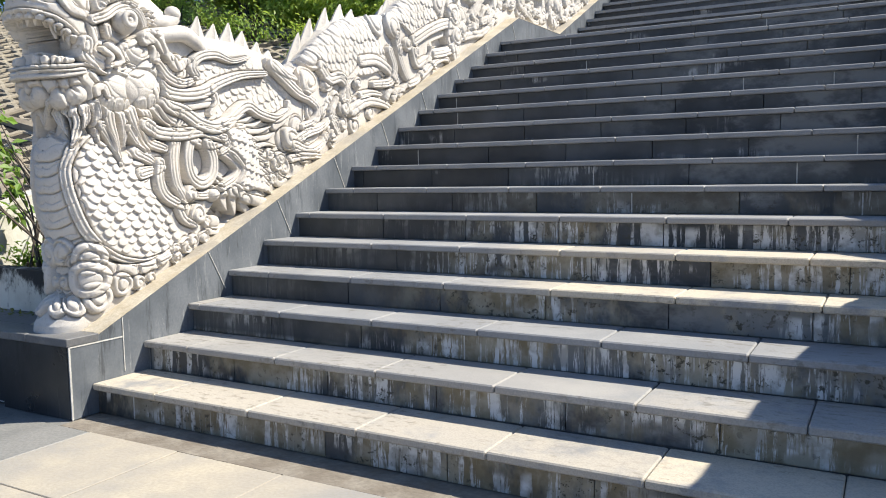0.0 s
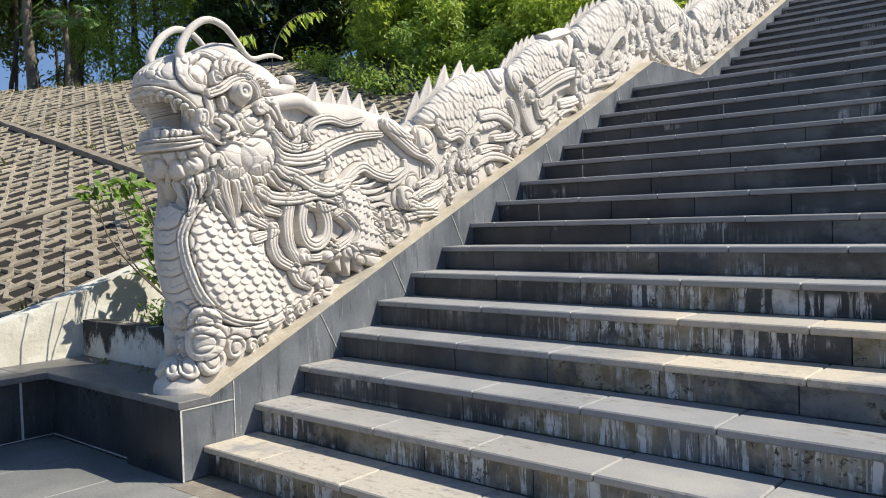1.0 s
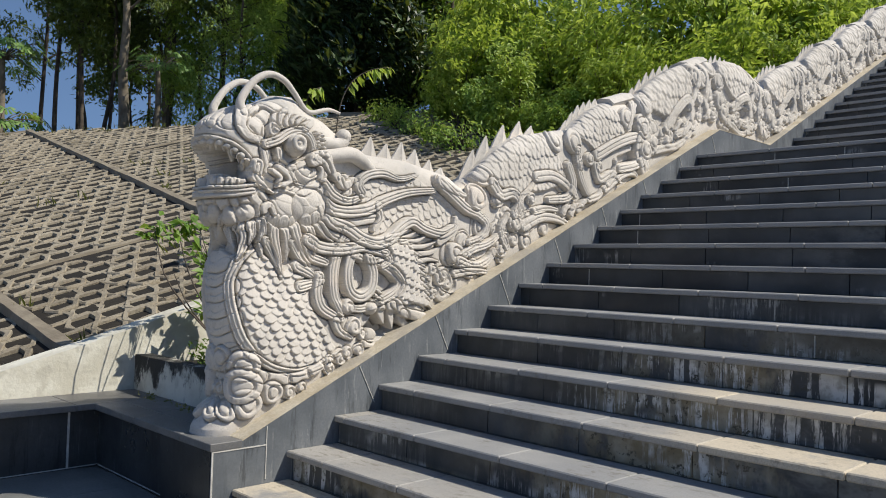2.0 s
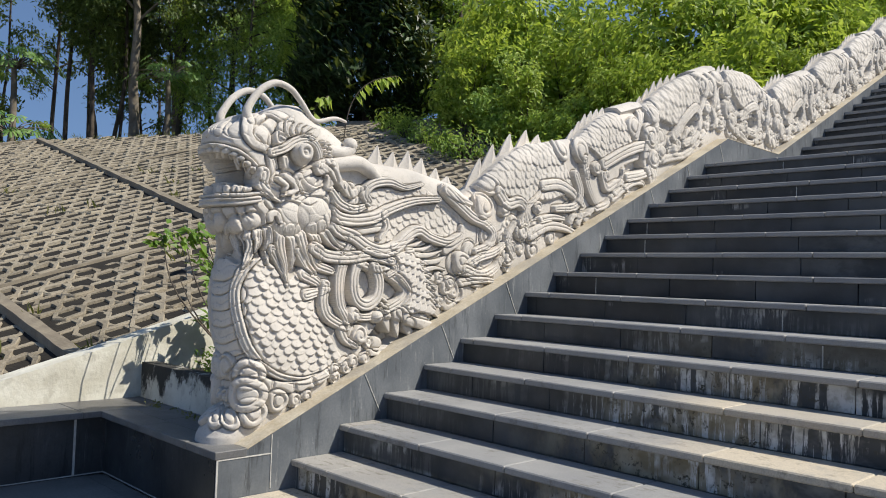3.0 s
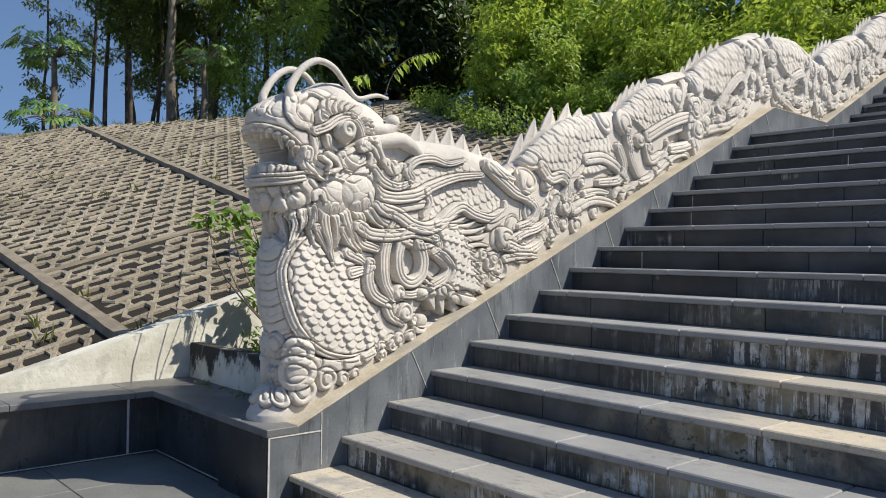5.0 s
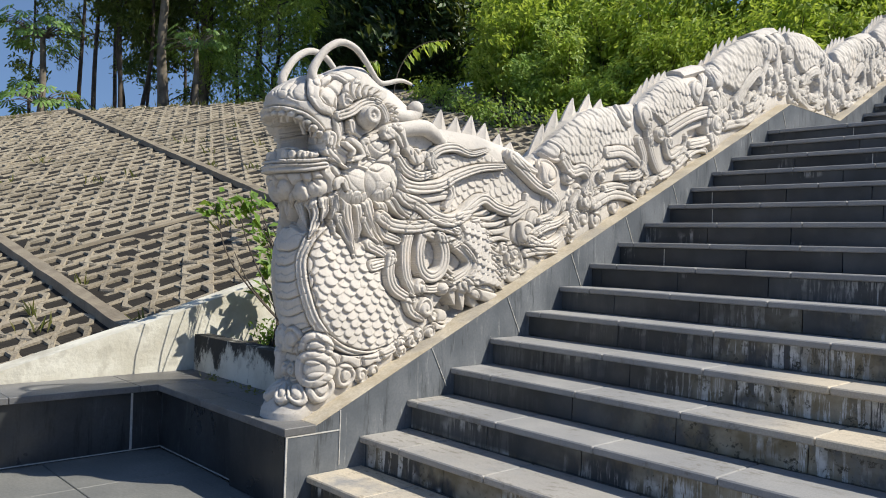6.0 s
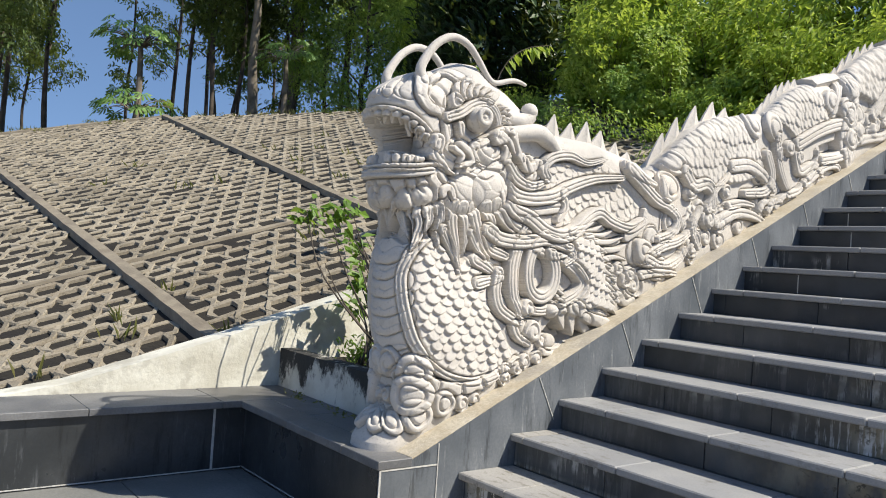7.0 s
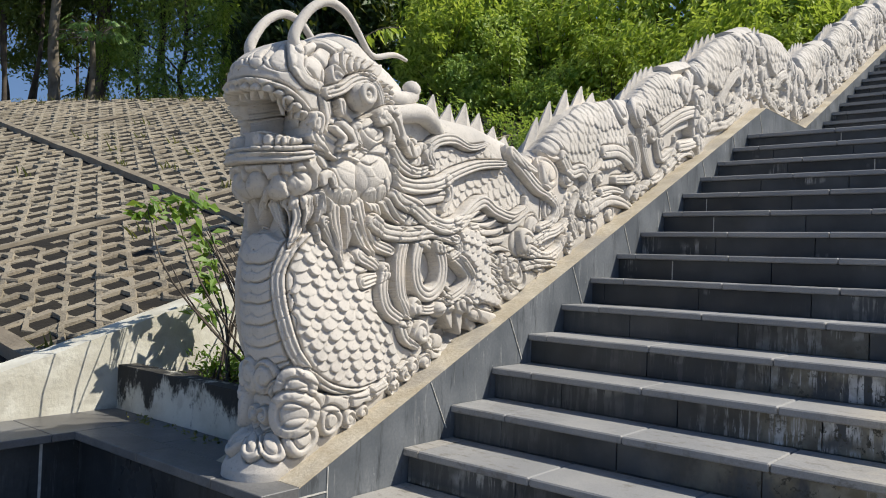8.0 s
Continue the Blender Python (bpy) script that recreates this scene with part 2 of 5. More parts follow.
stairs = rest("stairs", "long granite stair with dark stained risers", "stairs", kind="structure")
bm = bmesh.new()
for k in range(1, 33):
    y, z = nosing(k)
    y2 = nosing(k + 1)[0]
    box(bm, 0.0, WIDTH, y + 0.05, y2 + 0.06, max(0, z - 0.35) - 0.02, z - 0.036)
part("stair_core", bm, MAT["core"], stairs)
rng = random.Random(3)
PITCH = 0.6
tread_me = slab_mesh("tread_slab", PITCH - 0.004, GOING + 0.025, 0.035, 0.006, MAT["tread"])
riser_me = slab_mesh("riser_panel", PITCH - 0.004, 0.02, RISE - 0.037, 0.002, MAT["riser"])
for k in range(1, STEPS + 1):
    y, z = nosing(k)
    off = -rng.random() * PITCH
    off2 = -rng.random() * PITCH
    for i in range(10):
        for me, o, yy, zz in ((tread_me, off, y, z - 0.035), (riser_me, off2, y + 0.03, z - RISE + 0.001)):
            x0, x1 = max(0.0, o + i * PITCH), min(WIDTH, o + (i + 1) * PITCH)
            if x1 - x0 < 0.05:
                continue
            ob = place(me.name, me, x0, yy + rng.uniform(-0.002, 0.002), zz + rng.uniform(-0.0008, 0.0008), stairs)
            ob.scale.x = (x1 - x0) / PITCH
bm, bm2 = bmesh.new(), bmesh.new()
box(bm, 0, WIDTH, LAND0 + GOING, LAND0 + LANDING + 0.05, STEPS * RISE - 0.035, STEPS * RISE - 0.001)
for k in range(STEPS + 1, 33):
    y, z = nosing(k)
    for i in range(10):
        x0, x1 = max(0, (i - 0.37 * (k % 3)) * PITCH), min(WIDTH, (i + 1 - 0.37 * (k % 3)) * PITCH)
        if x1 - x0 > 0.05:
            box(bm, x0 + 0.002, x1 - 0.002, y, y + GOING + 0.025, z - 0.035, z)
            box(bm2, x0 + 0.002, x1 - 0.002, y + 0.03, y + 0.05, z - RISE, z - 0.036)
tagged(part("upper_treads", bm, MAT["tread"], stairs), kind="stuff")
tagged(part("upper_risers", bm2, MAT["riser"], stairs), kind="stuff")

# ---- balustrade ----
BACK = -0.56
balustrade = rest("balustrade", "sloping balustrade faced with grey slate panels", "balustrade", kind="structure")
ys = [-0.125, 0.05, 5.42, 6.62, 13.0]
bm = bmesh.new()
extrude_x(bm, [(y, base_z(y) - 0.007) for y in ys] + [(13.0, 0), (-0.125, 0)], BACK, -0.001)
part("side_wall", bm, MAT["side"], balustrade)
# thin added sheet: the unlit end face gets its shade as dark slate colour
bm = bmesh.new()
box(bm, BACK - 0.002, -0.012, -0.129, -0.1252, 0.0, 0.371)
bmesh.ops.recalc_face_normals(bm, faces=bm.faces)
part("end_panel", bm, MAT["dark_panel"], balustrade, "thin dark sheet giving the balustrade end its shaded colour")
bm = bmesh.new()
extrude_x(bm, [(y, base_z(y)) for y in ys[1:]] + [(y, base_z(y) - 0.006) for y in ys[:0:-1]], BACK - 0.01, 0.002)
part("cement_ledge", bm, MAT["ledge"], balustrade, "tan cement bed under the statue")

other = rest("balustrade_2", "second sloping balustrade faced with grey slate panels", "balustrade", kind="structure")
bm = bmesh.new()
extrude_x(bm, [(y, base_z(y) - 0.007) for y in ys] + [(13.0, 0), (-0.125, 0)], WIDTH + 0.001, WIDTH - BACK)
part("side_wall", bm, MAT["side"], other)

# ---- pedestal, low wall, plaster wall, planter ----
pedestal = rest("pedestal", "low wall of dark slate panels with a grey stone cap", "low wall", kind="structure")
bm = bmesh.new()
box(bm, -1.56, BACK - 0.002, -0.095, 0.5, 0, 0.372)
box(bm, -2.0, -1.562, -4.0, 0.5, 0, 0.372)
part("wall_face", bm, MAT["dark_panel"], pedestal)
def cap_stone(x0, x1, y0, y1, z1):
    bm = bmesh.new()
    box(bm, x0 + 0.0015, x1 - 0.0015, y0 + 0.0015, y1 - 0.0015, 0.374, z1)
    bmesh.ops.recalc_face_normals(bm, faces=bm.faces)
    bmesh.ops.bevel(bm, geom=bm.edges[:], offset=0.003, segments=1, affect="EDGES")
    part("cap_stone", bm, MAT["cap"], pedestal)


for k, (x0, x1) in enumerate(((-1.52, -0.92), (-0.92, -0.33), (-0.33, 0.006))):
    cap_stone(x0, x1, -0.14, 0.05, 0.415 + 0.001 * (k % 2))
for x0, x1 in ((-1.52, -1.03), (-1.03, BACK - 0.012)):
    cap_stone(x0, x1, 0.052, 0.5, 0.4145)
for k in range(6):
    cap_stone(-2.0, -1.524, 0.5 - 0.75 * (k + 1), 0.5 - 0.75 * k, 0.414 - 0.001 * (k % 2))
bm = bmesh.new()
prof = [(-4.0, 0.30), (-1.45, 0.40), (-1.0, 0.475), (0.0, 0.765), (1.0, 1.09), (2.0, 1.42), (6.0, 2.75), (13.0, 5.0)]
extrude_x(bm, prof + [(13, 0), (-4, 0)], -2.2, -2.0)
tagged(part("plaster_wall", bm, MAT["plaster"]), "weathered white plaster retaining wall with dark stains and painted shade dapples", "wall", kind="structure")
bm = bmesh.new()
box(bm, -1.98, BACK - 0.015, 0.32, 0.44, 0.416, 0.67)
tagged(part("planter", bm, MAT["algae"]), "stained grey cement planter kerb", "planter", kind="structure")


# ---- dragon statue ----
def smooth_line(pts, n=8):
    """Catmull-Rom through the control points."""
    p = np.array(pts, float)
    p = np.vstack([2 * p[0] - p[1], p, 2 * p[-1] - p[-2]])
    out = []
    for i in range(1, len(p) - 2):
        t = np.linspace(0, 1, n, endpoint=False)[:, None]
        a, b, c, d = p[i - 1], p[i], p[i + 1], p[i + 2]
        out.append(0.5 * (2 * b + (c - a) * t + (2 * a - 5 * b + 4 * c - d) * t**2 + (3 * b - a - 3 * c + d) * t**3))
    return np.vstack(out + [p[-2:-1]])


def line_field(Y, Z, pts, closed=False):
    """Distance of each grid point to a polyline, and how far along it the nearest place lies (0 to 1)."""
    best, along = np.full(Y.shape, 9.0), np.zeros(Y.shape)
    q = np.vstack([pts, pts[:1]]) if closed else pts
    n = len(q) - 1
    for i in range(n):
        ay, az = q[i]
        dy, dz = q[i + 1] - q[i]
        t = np.clip(((Y - ay) * dy + (Z - az) * dz) / max(dy * dy + dz * dz, 1e-9), 0, 1)
        d = np.hypot(Y - ay - t * dy, Z - az - t * dz)
        hit = d < best
        best[hit] = d[hit]
        along[hit] = ((i + t) / n)[hit]
    return best, along


def inside(Y, Z, pts):
    res = np.zeros(Y.shape, bool)
    n = len(pts)
    for i in range(n):
        (y1, z1), (y2, z2) = pts[i], pts[(i + 1) % n]
        if z1 != z2:
            cross = ((z1 > Z) != (z2 > Z)) & (Y < (y2 - y1) * (Z - z1) / (z2 - z1) + y1)
            res ^= cross
    return res


class Relief:
    """A carved surface over the (y, z) plane; later strokes lie over earlier ones."""

    def __init__(self, y0, y1, w0, w1, step):
        y = np.arange(y0, y1 + step / 2, step)
        w = np.arange(w0, w1 + step / 2, step)
        base = np.array([base_z(v) for v in y])
        self.Y = np.repeat(y[:, None], len(w), 1)
        self.Z = base[:, None] + w[None, :]
        self.step = step
        self.R = np.zeros(self.Y.shape)

    def window(self, pts, pad):
        (ya, za), (yb, zb) = np.min(pts, 0) - pad, np.max(pts, 0) + pad
        y = self.Y[:, 0]
        i0, i1 = np.searchsorted(y, (ya, yb))
        if i1 <= i0:
            return None
        zz = self.Z[i0:i1]
        cols = np.where(((zz > za) & (zz < zb)).any(0))[0]
        return (slice(i0, i1), slice(cols[0], cols[-1] + 1)) if len(cols) else None

    def stroke(self, pts, w, amp, taper=0.6, lines=0, groove=0.030):
        p = smooth_line(pts, 6)
        s = self.window(p, w + 0.03)
        if s is None:
            return
        d, t = line_field(self.Y[s], self.Z[s], p)
        wl = w * (1 - taper * t**2)
        k = d / wl
        prof = np.sqrt(np.clip(1 - k**6, 0, 1))
        top = amp * (0.36 + 0.26 * prof)
        for c in ((), (0.0,), (0.36,), (0.0, 0.6))[lines]:
            top -= 0.010 * np.exp(-(((k - c) * wl / 0.0034) ** 2))
        R = self.R[s]
        self.R[s] = np.where(k < 1, np.maximum(top + 0.25 * R, 0.3 * R), R - groove * np.exp(-(((d - wl) / 0.006) ** 2)))

    def bump(self, y, z, ry, rz, amp, groove=0.024, turn=0.0):
        s = self.window(np.array([(y - max(ry, rz), z - max(ry, rz)), (y + max(ry, rz), z + max(ry, rz))]), 0.03)
        if s is None:
            return
        c, q = math.cos(turn), math.sin(turn)
        a, b = self.Y[s] - y, self.Z[s] - z
        k = np.hypot((a * c + b * q) / ry, (b * c - a * q) / rz)
        R = self.R[s]
        self.R[s] = np.where(k < 1, 0.7 * amp * np.clip(1 - k**2, 0, 1) ** 0.6 + 0.2 * R, R - groove * np.exp(-(((k - 1) * min(ry, rz) / 0.006) ** 2)))

    def swirl(self, y, z, r, amp=0.04, turns=1.8, hand=1, start=0.0):
        s = self.window(np.array([(y - r, z - r), (y + r, z + r)]), 0.03)
        if s is None:
            return
        a, b = self.Y[s] - y, self.Z[s] - z
        d, th = np.hypot(a, b), np.arctan2(b, a)
        edge = r * (1 + 0.06 * np.cos(3 * th + start))
        k = d / edge
        dome = np.sqrt(np.clip(1 - k**2, 0, 1))
        turn = (k * turns + (hand * th + start * (hand != 0)) / (2 * np.pi)) % 1.0
        gap = np.minimum(turn, 1 - turn) * r / turns
        top = 0.65 * amp * (0.5 + 0.5 * dome**0.7) - 0.020 * np.exp(-((gap / 0.0065) ** 2)) * np.clip(k * 3 - 0.4, 0, 1)
        R = self.R[s]
        self.R[s] = np.where(k < 1, top + 0.2 * R, R - 0.020 * np.exp(-(((k - 1) * r / 0.006) ** 2)))

    def scales(self, poly, angle, pitch=0.056, amp=0.016, lift=0.0):
        p = np.array(poly)
        s = self.window(p, 0.01)
        if s is None:
            return
        Y, Z = self.Y[s], self.Z[s]
        mask = inside(Y, Z, p)
        c, q = math.cos(angle), math.sin(angle)
        u, v = (Y * c + Z * q) / pitch, (Z * c - Y * q) / (pitch * 0.62)
        u = u + 0.20 * np.sin(v * 0.7 + 1) + 0.13 * np.sin(u * 1.3 + v)
        v = v + 0.18 * np.sin(u * 0.9) + 0.1 * np.sin(u * 2.3 + v)
        out = np.full(Y.shape, -0.006)
        row = np.floor(v)
        for k in (-1, 0, 1, 2):
            r = row + k
            du = (u + 0.5 * (r % 2)) % 1.0 - 0.5
            dv = (v - r) * 0.62
            shape = (np.hypot(du, np.minimum(dv, 0) * 1.15) < 0.53) & (dv > -0.46) & (dv < 0.80)
            h = amp * (0.62 - 0.95 * dv) * (1 - 0.5 * du**2) + 0.25 * amp * np.sin(r * 5.1 + 2.7 * np.floor(u + 0.5 * (r % 2)))
            out = np.where(shape, h, out)
        R = self.R[s]
        self.R[s] = np.where(mask, lift + out, R)

    def incise(self, pts, w, depth):
        """A thin cut line."""
        p = smooth_line(pts, 6)
        s = self.window(p, 3 * w)
        if s is not None:
            d, t = line_field(self.Y[s], self.Z[s], p)
            self.R[s] -= depth * np.exp(-((d / w) ** 2)) * np.clip(4 * np.minimum(t, 1 - t) + 0.2, 0, 1)

    def bed(self, poly, depth, soft=0.02):
        """Sinks a region, with a soft rim."""
        p = np.array(poly)
        s = self.window(p, soft)
        if s is None:
            return
        d, _ = line_field(self.Y[s], self.Z[s], p, True)
        k = np.clip(np.where(inside(self.Y[s], self.Z[s], p), d, 0) / soft, 0, 1)
        self.R[s] = self.R[s] * (1 - 0.7 * k) - depth * k * k * (3 - 2 * k)


class Sculpt:
    """Collects pieces of one solid mesh."""

    def __init__(self):
        self.v, self.f, self.n = [], [], 0

    def add(self, verts, faces):
        self.v.append(np.asarray(verts, float))
        self.f += [tuple(int(i) + self.n for i in f) for f in faces]
        self.n += len(verts)

    def add_quads(self, verts, quads):
        self.v.append(verts)
        self.f += (quads + self.n).tolist()
        self.n += len(verts)

    def tube(self, pts, radii, sides=10, n=6, flat=1.0):
        p = smooth_line(pts, n)
        r = np.interp(np.linspace(0, 1, len(p)), np.linspace(0, 1, len(radii)), radii)
        verts = []
        tang = np.gradient(p, axis=0)
        tang /= np.linalg.norm(tang, axis=1)[:, None]
        side = np.array((1.0, 0.0, 0.0))
        for c, t, k in zip(p, tang, r):
            a = side - t * side.dot(t)
            a /= max(np.linalg.norm(a), 1e-6)
            b = np.cross(t, a)
            verts += [c + k * (flat * math.cos(x) * a + math.sin(x) * b) for x in np.linspace(0, 2 * math.pi, sides, endpoint=False)]
        faces = [(i * sides + j, i * sides + (j + 1) % sides, (i + 1) * sides + (j + 1) % sides, (i + 1) * sides + j) for i in range(len(p) - 1) for j in range(sides)]
        faces += [tuple(range(sides))[::-1], tuple(range((len(p) - 1) * sides, len(p) * sides))]
        self.add(verts, faces)

    def ball(self, c, r, seg=14):
        verts, faces = [], []
        for i in range(seg // 2 + 1):
            a = math.pi * i / (seg // 2)
            for j in range(seg):
                b = 2 * math.pi * j / seg
                verts.append((c[0] + r[0] * math.cos(a), c[1] + r[1] * math.sin(a) * math.cos(b), c[2] + r[2] * math.sin(a) * math.sin(b)))
        for i in range(seg // 2):
            for j in range(seg):
                faces.append((i * seg + j, i * seg + (j + 1) % seg, (i + 1) * seg + (j + 1) % seg, (i + 1) * seg + j))
        self.add(verts, faces)

    def spine(self, x, y, z, length, height, lean, thick=0.05, rise=0.45):
        """A back spine: a thin hooked blade with a raised middle rib on each side."""
        verts = []
        for s, l, t in ((0, 1.0, 1.0), (0.25, 0.74, 0.9), (0.5, 0.50, 0.75), (0.75, 0.27, 0.5), (1, 0.05, 0.2)):
            cy, cz = y + lean * (s + 0.6 * s**2), z + height * s
            for a, b in ((-0.5, 0.16), (-0.12, 0.20), (0.05, 0.5), (0.22, 0.20), (0.5, 0.12), (0.5, -0.12), (0.22, -0.20), (0.05, -0.5), (-0.12, -0.20), (-0.5, -0.16)):
                verts.append((x + b * t * thick, cy + a * l * length, cz + a * l * length * rise * (1 - s)))
        faces = [(i * 10 + j, i * 10 + (j + 1) % 10, i * 10 + 10 + (j + 1) % 10, i * 10 + 10 + j) for i in range(4) for j in range(10)]
        faces.append(tuple(range(40, 50)))
        self.add(verts, faces)


XC = -0.28
RAD, BOX = 0.15, 2.3
FRONT = [(0.30, -0.11), (0.45, -0.08), (0.53, -0.03), (0.58, 0.05), (0.75, 0.06), (0.92, 0.035), (1.06, 0.005), (1.2, -0.008), (1.34, 0.0), (1.46, 0.035), (1.56, 0.035), (1.60, -0.03), (1.66, -0.055), (1.74, -0.06), (1.815, -0.05), (1.87, -0.05), (1.985, -0.08), (2.04, -0.098), (2.12, -0.10), (2.165, -0.06), (2.22, 0.0)]
SKULL = [(-0.6, 2.13), (-0.09, 2.155), (-0.01, 2.215), (0.06, 2.25), (0.12, 2.262), (0.16, 2.25), (0.20, 2.29), (0.31, 2.35), (0.41, 2.36), (0.50, 2.31), (0.64, 2.25), (0.76, 2.18)]
RIDGE = [(0.88, 2.11), (1.02, 2.09), (1.34, 2.09), (1.60, 2.05), (1.74, 2.03), (1.85, 1.97), (1.98, 2.06), (2.13, 2.19), (2.28, 2.31), (2.50, 2.415), (2.85, 2.49), (3.02, 2.54)]
HUMPS = [(3.12, 4.12), (4.12, 5.55), (5.55, 6.75), (6.75, 7.95), (7.95, 9.1), (9.1, 10.3), (10.3, 11.5), (11.5, 12.7)]


def ridge_top(y):
    for a, b in HUMPS:
        if a <= y < b:
            s = (y - a) / (b - a)
            rise = 0.71 + 0.10 * math.sin(math.pi * min(1, s / 0.85)) ** 0.8
            return base_z(y) + rise - 0.11 * min(1, max(0, (y - 6.3) / 1.2))
    return base_z(y) + 0.7


TOP = SKULL + RIDGE + [(y, ridge_top(y)) for y in np.arange(3.15, 12.6, 0.12)]
OUTLINE = np.array(TOP + [(12.6, base_z(12.6) - 0.1), (6.62, base_z(6.62) - 0.1), (5.42, base_z(5.42) - 0.1), (0.06, 0.32), (-0.6, 0.30)])
# the rounded front in plan: depth and half-width along its arc
_th = np.linspace(0, math.pi / 2, 200)
ARC_D, ARC_H = RAD * (1 - np.cos(_th) ** (2 / BOX)), np.sin(_th) ** (2 / BOX)
ARC = np.concatenate([[0], np.cumsum(np.hypot(np.diff(ARC_D), 0.18 * np.diff(ARC_H)))])


def front_y(z):
    return np.interp(z, [p[0] for p in FRONT], [p[1] for p in FRONT])


def cloud_column(r):
    """A column of clouds between two bends."""
    z = base_z(4.13)
    r.stroke([(4.17, z + 0.03), (4.07, z + 0.25), (4.18, z + 0.48), (4.13, z + 0.74)], 0.075, 0.075, 0.0, 2)
    for dy, dz, rad, hand in ((0.02, 0.62, 0.095, 1), (-0.03, 0.42, 0.10, -1), (0.03, 0.22, 0.09, 1)):
        r.swirl(4.13 + dy, z + dz, rad, 0.095, 1.6, hand, dz * 9)


def carve_body_front(r):
    """Chest, foreleg, mane and the first bends of the body."""
    rng = random.Random(11)
    for i in range(34):
        y = rng.uniform(1.6, 3.1)
        z = base_z(y) + rng.uniform(0.02, 0.36)
        r.swirl(y, z, rng.uniform(0.05, 0.085), 0.035, rng.uniform(1.2, 1.8), rng.choice((-1, 1)), rng.uniform(0, 6))
    # neck and shoulder scales
    r.scales([(0.877, 1.895), (1.351, 1.972), (1.509, 1.894), (1.184, 1.825), (0.895, 1.703), (0.842, 1.786)], -0.35, 0.07, 0.011, 0.0)
    r.scales([(1.061, 1.567), (1.078, 1.712), (1.187, 1.796), (1.484, 1.882), (1.708, 1.805), (1.771, 1.713), (1.634, 1.628), (1.446, 1.633), (1.315, 1.684), (1.151, 1.617)], -0.5, 0.072, 0.012, -0.015)
    r.scales([(0.833, 1.400), (1.071, 1.410), (1.241, 1.298), (1.224, 1.179), (0.909, 1.153), (0.811, 1.236)], -0.2, 0.07, 0.014, -0.03)
    r.bed([(0.611, 1.392), (0.788, 1.439), (1.288, 1.328), (1.225, 1.164), (0.825, 1.099), (0.573, 1.183)], 0.02, 0.02)
    # chest scales
    r.scales([(0.095, 1.419), (0.163, 1.441), (0.290, 1.355), (0.373, 1.408), (0.462, 1.335), (0.503, 1.133), (0.621, 1.000), (0.738, 0.847), (0.643, 0.794), (0.461, 0.749), (0.288, 0.776), (0.159, 0.849), (0.090, 0.968), (0.046, 1.089), (0.023, 1.229), (0.050, 1.346)], -0.1, 0.07, 0.02, 0.008)
    # overlapping plates down the throat
    r.stroke([(-0.121, 0.849), (-0.087, 0.817), (0.044, 0.863)], 0.062, 0.022, 0.0, 0, 0.02)
    r.stroke([(-0.139, 0.952), (-0.064, 0.925), (0.053, 0.966)], 0.062, 0.022, 0.0, 0, 0.02)
    r.stroke([(-0.158, 1.041), (-0.064, 1.016), (0.033, 1.054)], 0.062, 0.022, 0.0, 0, 0.02)
    r.stroke([(-0.168, 1.132), (-0.074, 1.109), (0.017, 1.142)], 0.062, 0.022, 0.0, 0, 0.02)
    r.stroke([(-0.174, 1.221), (-0.077, 1.199), (0.012, 1.235)], 0.062, 0.022, 0.0, 0, 0.02)
    r.stroke([(-0.168, 1.311), (-0.092, 1.286), (-0.004, 1.326)], 0.062, 0.022, 0.0, 0, 0.02)
    r.stroke([(-0.153, 1.388), (-0.077, 1.362), (0.029, 1.405)], 0.062, 0.026, 0.0, 0, 0.02)
    r.stroke([(-0.163, 1.582), (-0.132, 1.498), (-0.142, 1.425)], 0.03, 0.02, 0.5, 2)
    r.stroke([(0.128, 1.449), (0.062, 1.370), (0.021, 1.275), (0.021, 1.182), (0.048, 1.066), (0.093, 0.949), (0.153, 0.859)], 0.026, 0.048, 0.0, 2)
    r.stroke([(0.153, 0.854), (0.288, 0.776), (0.461, 0.741), (0.644, 0.783), (0.767, 0.845)], 0.02, 0.045, 0.2, 1)
    r.stroke([(0.139, 0.763), (0.247, 0.722), (0.396, 0.705), (0.536, 0.729), (0.659, 0.787)], 0.034, 0.05, 0.2, 0)
    r.stroke([(0.254, 0.745), (0.247, 0.692)], 0.006, 0.018, 0.0, 0, 0.02)
    r.stroke([(0.393, 0.731), (0.407, 0.674)], 0.006, 0.018, 0.0, 0, 0.02)
    r.stroke([(0.515, 0.749), (0.554, 0.698)], 0.006, 0.018, 0.0, 0, 0.02)
    r.stroke([(0.620, 0.791), (0.689, 0.742)], 0.006, 0.018, 0.0, 0, 0.02)
    # clouds at the foot
    r.swirl(-0.123, 0.769, 0.06, 0.04, 1.5, 1, 0)
    r.swirl(-0.017, 0.825, 0.075, 0.055, 1.5, -1, 1)
    r.swirl(-0.112, 0.655, 0.05, 0.04, 1.5, 1, 2)
    r.swirl(-0.08, 0.551, 0.06, 0.045, 1.5, -1, 0.5)
    r.swirl(0.025, 0.552, 0.06, 0.04, 1.5, 1, 3)
    r.swirl(-0.027, 0.663, 0.04, 0.04, 1.5, -1, 3)
    r.swirl(0.297, 0.635, 0.07, 0.055, 2.0, 0, 0)
    r.swirl(0.412, 0.628, 0.045, 0.045, 1.5, 1, 1)
    r.swirl(0.492, 0.648, 0.04, 0.045, 1.5, 1, 2)
    r.swirl(0.147, 0.581, 0.085, 0.06, 2.0, 0, 0)
    r.swirl(0.048, 0.778, 0.05, 0.05, 1.5, -1, 2)
    r.swirl(0.115, 0.794, 0.088, 0.075, 2.0, 0, 0)
    r.swirl(0.115, 0.682, 0.105, 0.085, 2.0, 0, 0)
